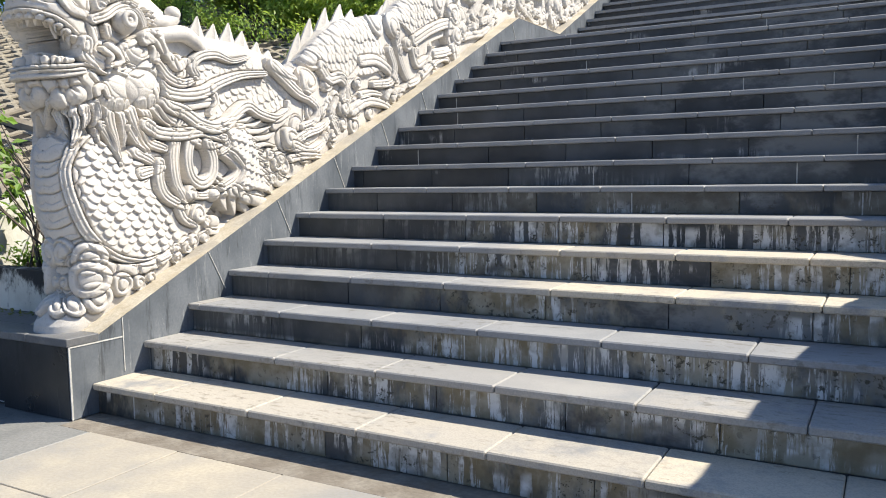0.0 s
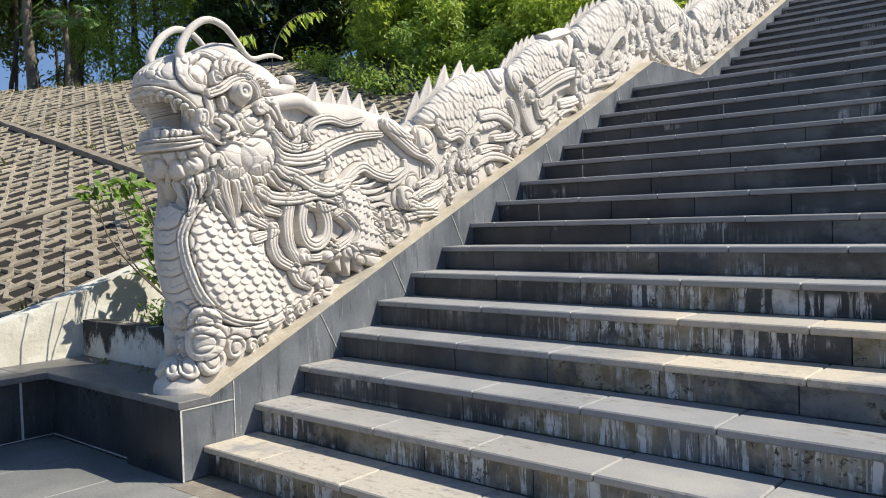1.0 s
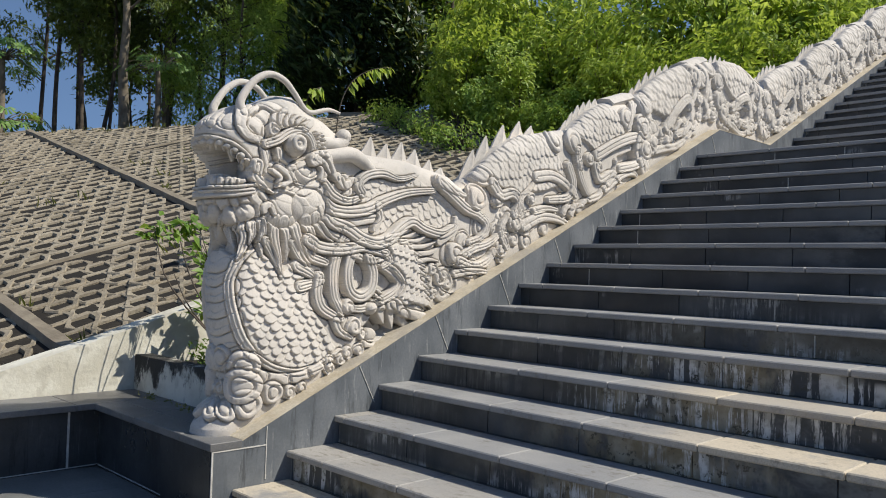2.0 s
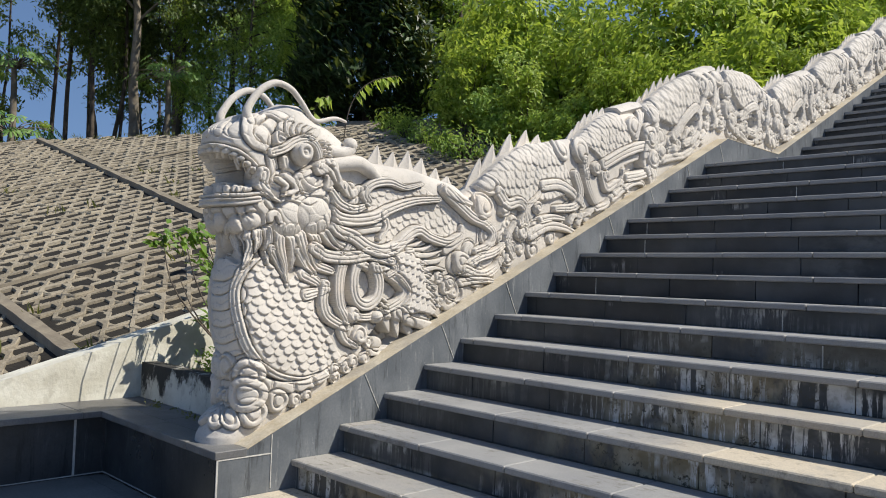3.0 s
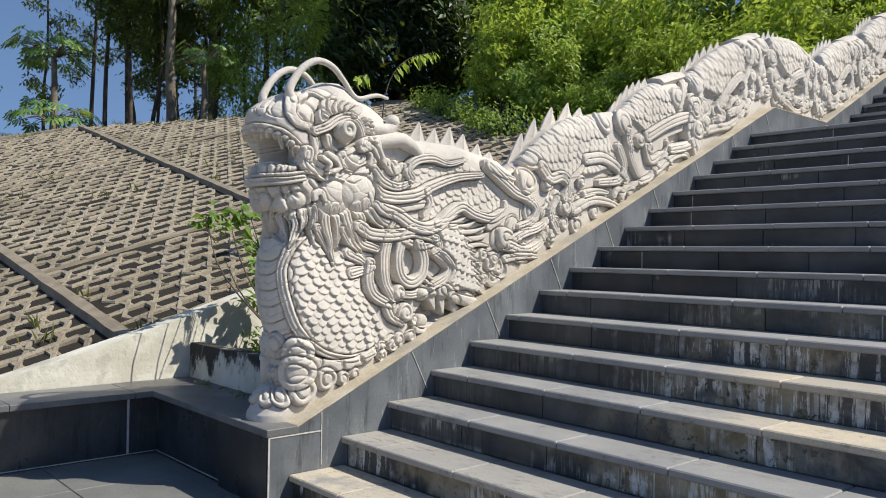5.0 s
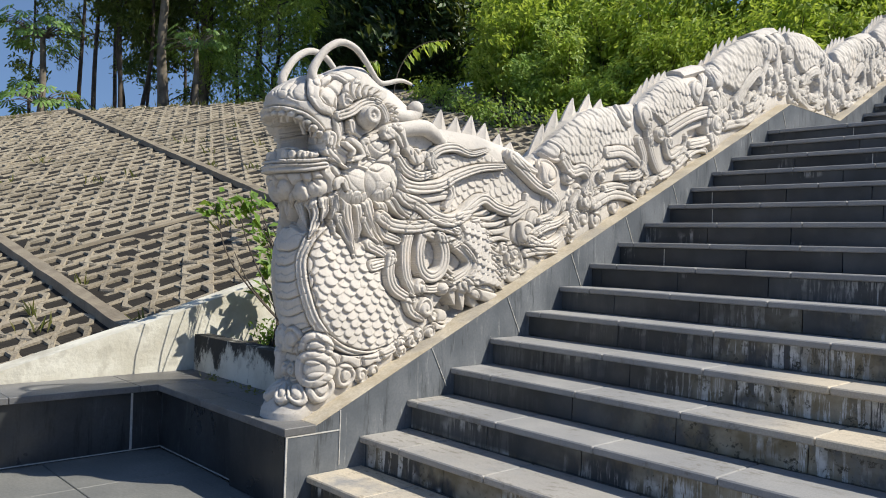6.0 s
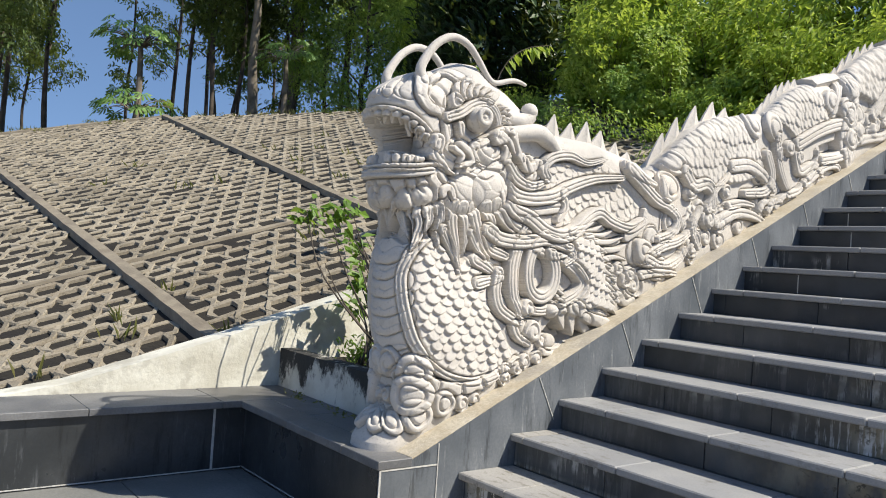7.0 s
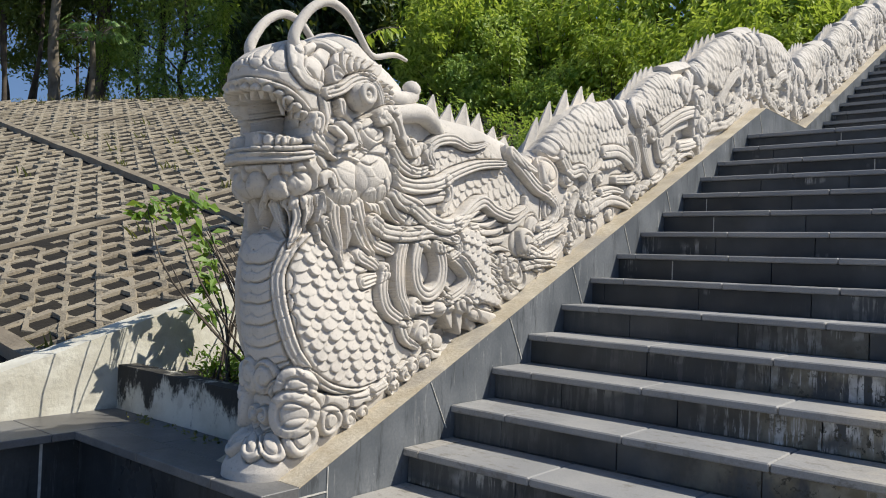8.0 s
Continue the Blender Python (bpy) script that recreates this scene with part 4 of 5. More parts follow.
    r.stroke([(0.337, 1.903), (0.389, 1.852), (0.476, 1.834), (0.555, 1.881), (0.557, 1.946), (0.487, 1.978)], 0.034, 0.06, 0.2, 1)
    r.bump(0.445, 1.9, 0.085, 0.075, 0.05, 0.012, 0.0)
    r.incise([(0.406, 1.914), (0.441, 1.930), (0.474, 1.909), (0.454, 1.881)], 0.006, 0.02)
    r.stroke([(0.267, 1.762), (0.361, 1.744), (0.461, 1.741), (0.512, 1.798)], 0.034, 0.06, 0.5, 0)
    # chin: lips and lobes
    r.bump(0.103, 1.689, 0.1, 0.09, 0.05, 0.024, 0.0)
    r.bump(0.39, 1.733, 0.14, 0.09, 0.04, 0.014, 0.0)
    r.bump(0.514, 1.786, 0.08, 0.08, 0.035, 0.014, 0.0)
    r.bump(0.305, 1.669, 0.125, 0.1, 0.055, 0.014, 0.0)
    r.bump(0.483, 1.703, 0.125, 0.11, 0.06, 0.014, 0.0)
    r.stroke([(-0.223, 1.677), (-0.154, 1.665), (-0.002, 1.659), (0.080, 1.679), (0.136, 1.704)], 0.078, 0.05, 0.0, 0)
    r.bump(-0.238, 1.647, 0.055, 0.05, 0.045, 0.02, 0.0)
    r.bump(-0.11, 1.632, 0.055, 0.05, 0.045, 0.02, 0.0)
    r.bump(0.005, 1.623, 0.055, 0.05, 0.045, 0.02, 0.0)
    r.bump(0.08, 1.642, 0.055, 0.05, 0.045, 0.02, 0.0)
    r.incise([(-0.171, 1.722), (-0.158, 1.682), (-0.124, 1.642)], 0.006, 0.026)
    r.incise([(-0.085, 1.718), (-0.075, 1.677), (-0.036, 1.631)], 0.006, 0.026)
    r.incise([(-0.013, 1.723), (-0.003, 1.677), (0.026, 1.636)], 0.006, 0.026)
    r.incise([(0.032, 1.730), (0.043, 1.687), (0.076, 1.651)], 0.006, 0.026)
    r.incise([(0.068, 1.738), (0.091, 1.708), (0.131, 1.680)], 0.006, 0.026)
    r.incise([(0.129, 1.755), (0.150, 1.729), (0.191, 1.701)], 0.006, 0.026)
    r.incise([(0.174, 1.775), (0.203, 1.752), (0.244, 1.726)], 0.006, 0.026)
    r.incise([(-0.225, 1.713), (-0.223, 1.675), (-0.245, 1.647)], 0.006, 0.026)
    r.stroke([(0.179, 1.657), (0.176, 1.680), (0.215, 1.694), (0.243, 1.649)], 0.02, 0.06, 0.3, 0)
    r.incise([(0.308, 1.816), (0.374, 1.835), (0.410, 1.830)], 0.0045, 0.02)
    r.incise([(0.384, 1.769), (0.440, 1.759), (0.484, 1.784)], 0.0045, 0.02)
    r.stroke([(-0.224, 1.763), (-0.121, 1.757), (0.010, 1.766), (0.101, 1.789)], 0.018, 0.075, 0.0, 0)
    r.stroke([(-0.226, 1.737), (-0.119, 1.731), (0.010, 1.740), (0.092, 1.764)], 0.018, 0.078, 0.0, 0)
    # ear
    r.stroke([(0.476, 1.976), (0.565, 2.004), (0.597, 1.952), (0.658, 1.883)], 0.042, 0.085, 0.6, 0)
    r.stroke([(0.546, 1.978), (0.577, 1.949), (0.601, 1.914)], 0.016, 0.05, 0.4, 0, 0.03)


def carve_front(r):
    carve_body_front(r)
    cloud_column(r)
    if r.Y[0, 0] < 0.6:
        carve_head(r)


def carve_body(r):
    """The rest of the long body: scaled bends bound with cloud bands."""
    rng = random.Random(5)
    for a, b in HUMPS:
        L = b - a
        def at(s_, h_):
            return a + L * s_, base_z(a + L * s_) + h_ - 0.10 * min(1, max(0, (a + L * s_ - 6.3) / 1.2))
        for i in range(int(20 * L)):
            y, z = at(rng.uniform(-0.05, 1.0), rng.uniform(0.10, 0.45))
            r.swirl(y, z, rng.uniform(0.06, 0.10), 0.04, rng.uniform(1.2, 1.7), rng.choice((-1, 1)), rng.uniform(0, 6))
        r.scales([at(0.02, 0.62), at(0.1, 0.80), at(0.3, 0.9), at(0.52, 0.86), at(0.62, 0.62), at(0.60, 0.45), at(0.45, 0.36), at(0.25, 0.42)], -0.8, 0.085, 0.020, 0.03)
        for s_, h_, rad, hand in ((0.0, 0.52, 0.10, 1), (0.02, 0.34, 0.10, -1), (0.12, 0.22, 0.09, 1), (0.66, 0.62, 0.085, 1), (0.78, 0.58, 0.10, -1), (0.90, 0.64, 0.085, 1), (0.84, 0.40, 0.08, -1), (0.72, 0.40, 0.07, 1), (0.3, 0.16, 0.07, 1), (0.55, 0.14, 0.08, -1), (0.92, 0.16, 0.08, 1)):
            y, z = at(s_ + rng.uniform(-0.02, 0.02), h_)
            r.swirl(y, z, rad * rng.uniform(0.85, 1.15), 0.08, rng.uniform(1.4, 1.8), hand, rng.uniform(0, 6))
        r.stroke([at(0.60, 0.80), at(0.70, 0.66), at(0.66, 0.48), at(0.58, 0.36)], 0.045, 0.075, 0.3, 2)
        r.stroke([at(0.74, 0.78), at(0.82, 0.56), at(0.80, 0.34), at(0.86, 0.16)], 0.045, 0.075, 0.3, 2)
        r.bed([at(0.42, 0.30), at(0.56, 0.38), at(0.58, 0.24), at(0.44, 0.20)], 0.06)
        r.stroke([at(0.28, 0.30), at(0.42, 0.42), at(0.56, 0.46), at(0.62, 0.30), at(0.54, 0.17), at(0.42, 0.17)], 0.05, 0.075, 0.25, 2)
        r.stroke([at(0.16, 0.14), at(0.30, 0.10), at(0.42, 0.06), at(0.56, 0.08), at(0.70, 0.16)], 0.04, 0.06, 0.5, 1)
        for i in range(5):
            y, z = at(rng.uniform(0.0, 0.95), rng.uniform(0.06, 0.26))
            g = rng.uniform(0.10, 0.18)
            r.stroke([(y, z), (y + g * 0.5, z + g * 0.6), (y + g * 1.1, z + g * 0.5), (y + g * 1.5, z + g)], rng.uniform(0.026, 0.04), 0.06, 0.6, 2)
    cloud_column(r)


def solid(sc, r, hmax, faces=(1, -1)):
    """Turns a relief into a closed, two-sided form inside the outline."""
    Y, Z, st = r.Y, r.Z, r.step
    reach = Y - front_y(Z) + ARC[-1] - RAD
    y1 = np.where(reach < ARC[-1], front_y(Z) + np.interp(reach, ARC, ARC_D), Y)
    d, _ = line_field(y1, Z, OUTLINE, True)
    D = np.where(inside(y1, Z, OUTLINE), d, -d)
    k = np.clip(D / RAD, 0, 1)
    prof = np.clip(1 - (1 - k) ** BOX, 0, 1) ** (1 / BOX) * np.interp(reach, ARC, ARC_H)
    for ax_ in (0, 1):
        r.R = 0.1 * np.roll(r.R, 1, ax_) + 0.8 * r.R + 0.1 * np.roll(r.R, -1, ax_)
    swell = hmax + 0.05 * np.exp(-(((y1 - 0.3) / 0.5) ** 2 + ((Z - 1.98) / 0.35) ** 2)) + 0.035 * np.exp(-(((y1 - 0.35) / 0.35) ** 2 + ((Z - 1.05) / 0.3) ** 2))
    form = np.stack([swell * prof, y1, Z], -1)
    nrm = np.cross(np.gradient(form, axis=0), np.gradient(form, axis=1))
    nrm /= np.maximum(np.linalg.norm(nrm, axis=-1), 1e-9)[..., None]
    form = form + nrm * (r.R * np.clip(D / 0.02, 0, 1))[..., None]
    h = np.where(D > 0, np.maximum(form[..., 0], np.where(reach > 0, 0.002, 0.0)), 0.0)
    gy, gz = np.gradient(D, axis=0), np.gradient(D, axis=1)
    n = np.maximum(np.hypot(gy, gz), 1e-6)
    out = D <= 0
    y2 = np.where(out, y1 - D * gy / n, form[..., 1])
    z2 = np.where(out, Z - D * gz / n, form[..., 2])
    ok = (D > 0) & (reach > -st)
    cell = ok[:-1, :-1] | ok[1:, :-1] | ok[:-1, 1:] | ok[1:, 1:]
    near = (D > -2.5 * st) & (reach > -1.5 * st)
    cell &= near[:-1, :-1] & near[1:, :-1] & near[:-1, 1:] & near[1:, 1:]
    idx = np.arange(Y.size).reshape(Y.shape)
    q = np.stack([idx[:-1, :-1], idx[1:, :-1], idx[1:, 1:], idx[:-1, 1:]], -1)[cell]
    used, inv = np.unique(q, return_inverse=True)
    inv = inv.reshape(-1, 4)
    yy, zz, hh = y2.ravel()[used], z2.ravel()[used], h.ravel()[used]
    for s in faces:
        sc.add_quads(np.stack([XC + s * hh, yy, zz], 1), inv if s > 0 else inv[:, ::-1])


sc = Sculpt()
for y0, y1, w1, step in ((-0.30, 1.91, 1.96, 0.0030), (1.90, 4.142, 1.00, 0.0044)):
    front = Relief(y0, y1, -0.09, w1, step)
    carve_front(front)
    solid(sc, front, 0.155, (1,))
cheek = Relief(-0.30, 0.52, -0.09, 1.96, 0.005)
carve_front(cheek)
solid(sc, cheek, 0.155, (-1,))
back = Relief(4.13, 12.5, -0.09, 0.98, 0.009)
carve_body(back)
solid(sc, back, 0.155, (1,))
plain = Relief(0.51, 12.5, -0.09, 1.96, 0.02)
solid(sc, plain, 0.155, (-1,))
# whiskers, horns and teeth on both sides of the head
for side in (1, -1):
    x = lambda d: XC + side * d
    sc.tube([(x(0.15), 0.207, 2.061), (x(0.15), 0.121, 2.082), (x(0.15), 0.071, 2.172), (x(0.15), 0.037, 2.235), (x(0.15), 0.058, 2.299), (x(0.15), 0.121, 2.385), (x(0.15), 0.213, 2.44), (x(0.15), 0.312, 2.425), (x(0.15), 0.391, 2.358), (x(0.15), 0.459, 2.284), (x(0.15), 0.514, 2.268), (x(0.15), 0.606, 2.297), (x(0.15), 0.66, 2.305), (x(0.15), 0.72, 2.296)], [0.040, 0.034, 0.026, 0.022, 0.020, 0.018, 0.016, 0.014, 0.013, 0.008], 12)
    sc.tube([(x(0.14), 0.54, 2.10), (x(0.17), 0.62, 2.095), (x(0.17), 0.70, 2.10), (x(0.17), 0.75, 2.135)], [0.044, 0.040, 0.042, 0.040])
    sc.ball((x(0.17), 0.74, 2.155), (0.045, 0.048, 0.045), 18)
    sc.tube([(x(0.17), 0.55, 2.0), (x(0.19), 0.674, 2.028), (x(0.20), 0.78, 2.045), (x(0.19), 0.86, 2.022), (x(0.16), 0.96, 1.985), (x(0.13), 1.02, 1.975)], [0.044, 0.046, 0.048, 0.044, 0.034, 0.02], 12)
for side in (1, -1):
    x = lambda d: XC + side * d
    sc.ball((x(0.225), 0.352, 2.042), (0.070, 0.066, 0.066), 24)
    ring = [(x(0.289), 0.342 + 0.034 * math.cos(a), 2.050 + 0.034 * math.sin(a)) for a in np.linspace(0, 2 * math.pi, 13)]
    sc.tube(ring, [0.015, 0.015], 8, 3)
    sc.ball((x(0.289), 0.342, 2.050), (0.010, 0.012, 0.012), 10)


# spines along the back
for y, z in ((1.09, 2.214), (1.225, 2.187), (1.36, 2.215), (1.485, 2.181), (1.625, 2.128), (1.74, 2.085)):
    sc.spine(XC, y - 0.02, 2.05 - 0.05 * (y > 1.55), 0.19, z + 0.005 - 2.05 + 0.05 * (y > 1.55), 0.015, 0.06, -0.1)
for y, z in ((2.07, 2.26), (2.21, 2.385), (2.40, 2.495), (2.59, 2.555), (2.74, 2.54)):
    z0 = float(np.interp(y - 0.05, [p[0] for p in RIDGE], [p[1] for p in RIDGE])) - 0.05
    sc.spine(XC, y - 0.05, z0, 0.24, z - z0, 0.035, 0.065, 0.55)
for a, b in HUMPS:
    for i in range(6):
        y = a + (b - a) * (0.04 + 0.085 * i)
        sc.spine(XC, y, ridge_top(y) - 0.05, 0.20, 0.16 - 0.014 * abs(i - 2), 0.025, 0.06, 0.6)
    y = a + 0.82 * (b - a)
    sc.tube([(XC, y - 0.22, ridge_top(y - 0.22) - 0.02), (XC, y + 0.12, ridge_top(y + 0.12) + 0.02)], [0.06, 0.06], 8, 3, 2.2)
me = bpy.data.meshes.new("dragon_statue")
me.from_pydata(np.vstack(sc.v), [], sc.f)
me.polygons.foreach_set("use_smooth", [True] * len(me.polygons))
me.materials.append(MAT["statue"])
me.validate()
me.update()
me.set_sharp_from_angle(angle=radians(60))
dragon = tagged(new("dragon_statue", me), "white cement dragon statue carved in relief, lying on the balustrade", "statue", "dragon statues")
ts = Sculpt()
whole = Relief(-0.30, 12.5, -0.09, 1.96, 0.02)
solid(ts, whole, 0.17, (1, -1))
me = bpy.data.meshes.new("dragon_statue")
me.from_pydata(np.vstack(ts.v), [], ts.f)
me.materials.append(MAT["statue"])
twin = tagged(new("dragon_statue", me), "white cement dragon statue on the opposite balustrade", "statue", "dragon statues")
twin.location.x = WIDTH - 2 * XC

# ---- slope with concrete grid blocks ----
bm = bmesh.new()
RIDGE_PTS = [(-6.0, 12.0), (-9.0, 8.0), (-10.5, 6.0), (-12.4, 4.3), (-13.8, 3.0), (-14.3, 1.7), (-14.8, 0.2), (-16.0, -6.0)]
loop = [(-2.2, -6.0), (-2.2, 16.0), (-4.0, 16.0)] + RIDGE_PTS
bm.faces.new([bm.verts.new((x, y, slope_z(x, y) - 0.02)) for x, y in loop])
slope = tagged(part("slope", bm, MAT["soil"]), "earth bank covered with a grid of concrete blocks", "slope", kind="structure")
bm = bmesh.new()
low = [bm.verts.new((x, y, slope_z(x, y) - 0.02)) for x, y in RIDGE_PTS]
mid = [bm.verts.new((x - 8, y + 4, slope_z(x, y) - 0.25)) for x, y in RIDGE_PTS]
far = [bm.verts.new((x - 90, y + 60, 3.0)) for x, y in RIDGE_PTS]
for i in range(len(low) - 1):
    bm.faces.new((low[i], low[i + 1], mid[i + 1], mid[i]))
    bm.faces.new((mid[i], mid[i + 1], far[i + 1], far[i]))
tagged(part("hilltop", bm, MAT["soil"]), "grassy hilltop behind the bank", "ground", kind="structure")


def ridge_x(y):
    """How far back the grid reaches at y."""
    ys_ = [p[1] for p in RIDGE_PTS][::-1]
    xs_ = [p[0] for p in RIDGE_PTS][::-1]
    return float(np.interp(y, ys_, xs_))


def ring_points(r, sy, sx, jit):
    """One grid block: a six-sided frame round an open cell."""
    out_ = [(0.5, 0.0), (0.27, 0.56), (-0.27, 0.56), (-0.5, 0.0), (-0.27, -0.56), (0.27, -0.56)]
    in_ = [(0.31, 0.06), (0.20, 0.36), (-0.27, 0.33), (-0.31, -0.06), (-0.20, -0.36), (0.27, -0.33)]
    return [(a * sy, b * sx) for a, b in out_], [(a * sy, b * sx) for a, b in in_]


def ring_mesh(sy, sx, tall, bm=None, ox=0.0, oy=0.0, oz=0.0, tilt=(0.0, 0.0)):
    own = bm is None
    bm = bm or bmesh.new()
    o, i = ring_points(1, sy, sx, 0)
    def at(a, b, h):
        return bm.verts.new((ox + b, oy + a, oz + h - 0.20 * b + 0.31 * a + tilt[0] * a + tilt[1] * b))
    ot = [at(a * 0.94, b * 0.94, 0) for a, b in o]
    om = [at(a, b, -0.015) for a, b in o]
    ob_ = [at(a, b, -tall) for a, b in o]
    it = [at(a, b, -0.004) for a, b in i]
    ib = [at(a, b, -tall) for a, b in i]
    for k in range(6):
        j = (k + 1) % 6
        bm.faces.new((it[k], ot[k], ot[j], it[j]))
        bm.faces.new((ot[k], om[k], om[j], ot[j]))
        bm.faces.new((om[k], ob_[k], ob_[j], om[j]))
        bm.faces.new((ib[k], it[k], it[j], ib[j]))
    return bm


rng = random.Random(21)
SY, SX = 0.30, 0.245
near_bm = ring_mesh(SY, SX, 0.06)
bmesh.ops.recalc_face_normals(near_bm, faces=near_bm.faces)
near_me = bpy.data.meshes.new("grid_block")
near_bm.to_mesh(near_me)
near_bm.free()
near_me.materials.append(MAT["block"])
far_bm = bmesh.new()
singles = []
rows_ = int(13.5 / SX)
for i in range(rows_):
    x = -2.30 - i * SX
    for j in range(-26, 64):
        y = (j + 0.5 * (i % 2)) * SY * 0.79
        if x < ridge_x(y) + 0.05 or y < -4.2 or (y > 3.0 and x > -2.6):
            continue
        rib1 = -0.05 - 0.035 * (-x - 2.36)
        rib2 = 2.33 + 0.078 * (-x - 4.25)
        if min(abs(y - rib1), abs(y - rib2)) < 0.10 or abs(x + 4.55) < 0.06 or abs(x + 9.5 + 0.2 * (y - 3)) < 0.06:
            continue
        z = slope_z(x, y) + rng.uniform(-0.014, 0.014)
        tilt = (rng.uniform(-0.09, 0.09), rng.uniform(-0.09, 0.09))
        if x > -4.5 and -1.7 < y < 1.5 and len(singles) < 298:
            singles.append((x, y, z, tilt))
        else:
            ring_mesh(SY, SX, 0.06, far_bm, x, y, z, tilt)
tagged(part("grid_blocks", far_bm, MAT["block"], slope), kind="stuff")
for x, y, z, tilt in singles:
    ob = place("grid_block", near_me, x, y, z, slope)
    ob.rotation_euler = (tilt[0], -tilt[1], rng.uniform(-0.05, 0.05))


def beam(name, pts, w, up, down, mat, parent, label=""):
    """A concrete beam laid along the slope."""
    bm = bmesh.new()
    prev = None
    n = 40
    jit = random.Random(len(name))
    for k in range(n + 1):
        t = k / n
        x = pts[0][0] + (pts[1][0] - pts[0][0]) * t
        y = pts[0][1] + (pts[1][1] - pts[0][1]) * t
        d = Vector((pts[1][0] - pts[0][0], pts[1][1] - pts[0][1], 0)).normalized()
        s = Vector((-d.y, d.x, 0)) * w / 2
        j = jit.uniform(-0.006, 0.006)
        c = [(x - s.x, y - s.y, -down), (x - s.x * 0.92, y - s.y * 0.92, up + j), (x + s.x * 0.92, y + s.y * 0.92, up - j), (x + s.x, y + s.y, -down)]
        ring = [bm.verts.new((a, b, slope_z(a, b) + h)) for a, b, h in c]
        if prev:
            for q in range(4):
                bm.faces.new((prev[q], prev[(q + 1) % 4], ring[(q + 1) % 4], ring[q]))
        else:
            bm.faces.new(ring)
        prev = ring
    bm.faces.new(prev[::-1])
    bmesh.ops.recalc_face_normals(bm, faces=bm.faces)
    return part(name, bm, mat, parent, label)


beam("rib_beam", ((-2.25, -0.05), (-14.6, -0.45)), 0.10, 0.055, 0.08, MAT["rib"], slope)
beam("rib_beam", ((-3.2, 2.25), (-13.7, 3.07)), 0.09, 0.05, 0.08, MAT["rib"], slope)
beam("joint_strip", ((-4.55, -3.8), (-4.55, 6.0)), 0.05, 0.008, 0.05, MAT["rib"], slope)
beam("joint_strip", ((-8.15, -3.8), (-10.1, 6.0)), 0.05, 0.008, 0.05, MAT["rib"], slope)
beam("joint_strip", ((-14.7, -0.5), (-13.7, 3.1)), 0.14, 0.03, 0.08, MAT["rib"], slope)


# ---- plants ----
def leaf_material(name, dark, light, glow=0.35, mix=0.35):
    n = Nodes(name, 0.5)
    r = n.island()
    col = n.mix(n.ramp(r, 0.0, 1.0), dark, light)
    col = n.mix(n.ramp(n.noise(0.9, 3), 0.35, 0.65, 0, 0.4), col, dark)
    n.put(n.bsdf.inputs["Base Color"], col)
    tr = n.tree.nodes.new("ShaderNodeBsdfTranslucent")
    warm = n.mix(0.35, col, (0.55, 0.62, 0.06))
    n.put(tr.inputs["Color"], warm)
    mx = n.tree.nodes.new("ShaderNodeMixShader")
    mx.inputs[0].default_value = mix
    n.tree.links.new(n.bsdf.outputs[0], mx.inputs[1])
    n.tree.links.new(tr.outputs[0], mx.inputs[2])
    n.tree.links.new(mx.outputs[0], n.tree.nodes["Material Output"].inputs["Surface"])
    return n.mat


LEAF = {
    "shrub": leaf_material("light_green_leaf", (0.17, 0.28, 0.03), (0.55, 0.66, 0.13), mix=0.5),
    "dark": leaf_material("dark_green_leaf", (0.03, 0.065, 0.018), (0.13, 0.20, 0.05), mix=0.35),
    "mid": leaf_material("mid_green_leaf", (0.12, 0.24, 0.04), (0.38, 0.52, 0.11), mix=0.5),
    "conifer": leaf_material("conifer_green", (0.014, 0.035, 0.014), (0.05, 0.10, 0.025), mix=0.15),
    "papaya": leaf_material("papaya_leaf", (0.10, 0.22, 0.05), (0.24, 0.40, 0.11), mix=0.45),
    "planter": leaf_material("broad_green_leaf", (0.07, 0.16, 0.02), (0.20, 0.34, 0.05), mix=0.4),
    "grass": leaf_material("dry_grass", (0.10, 0.12, 0.03), (0.24, 0.22, 0.09), mix=0.3),
}
BARK = mottled("grey_brown_bark", (0.055, 0.045, 0.035), (0.11, 0.09, 0.07), 4, 25, 0.95, 0.7)
BARK_PALE = mottled("pale_bark", (0.21, 0.18, 0.14), (0.10, 0.085, 0.06), 5, 25, 0.95, 0.6)


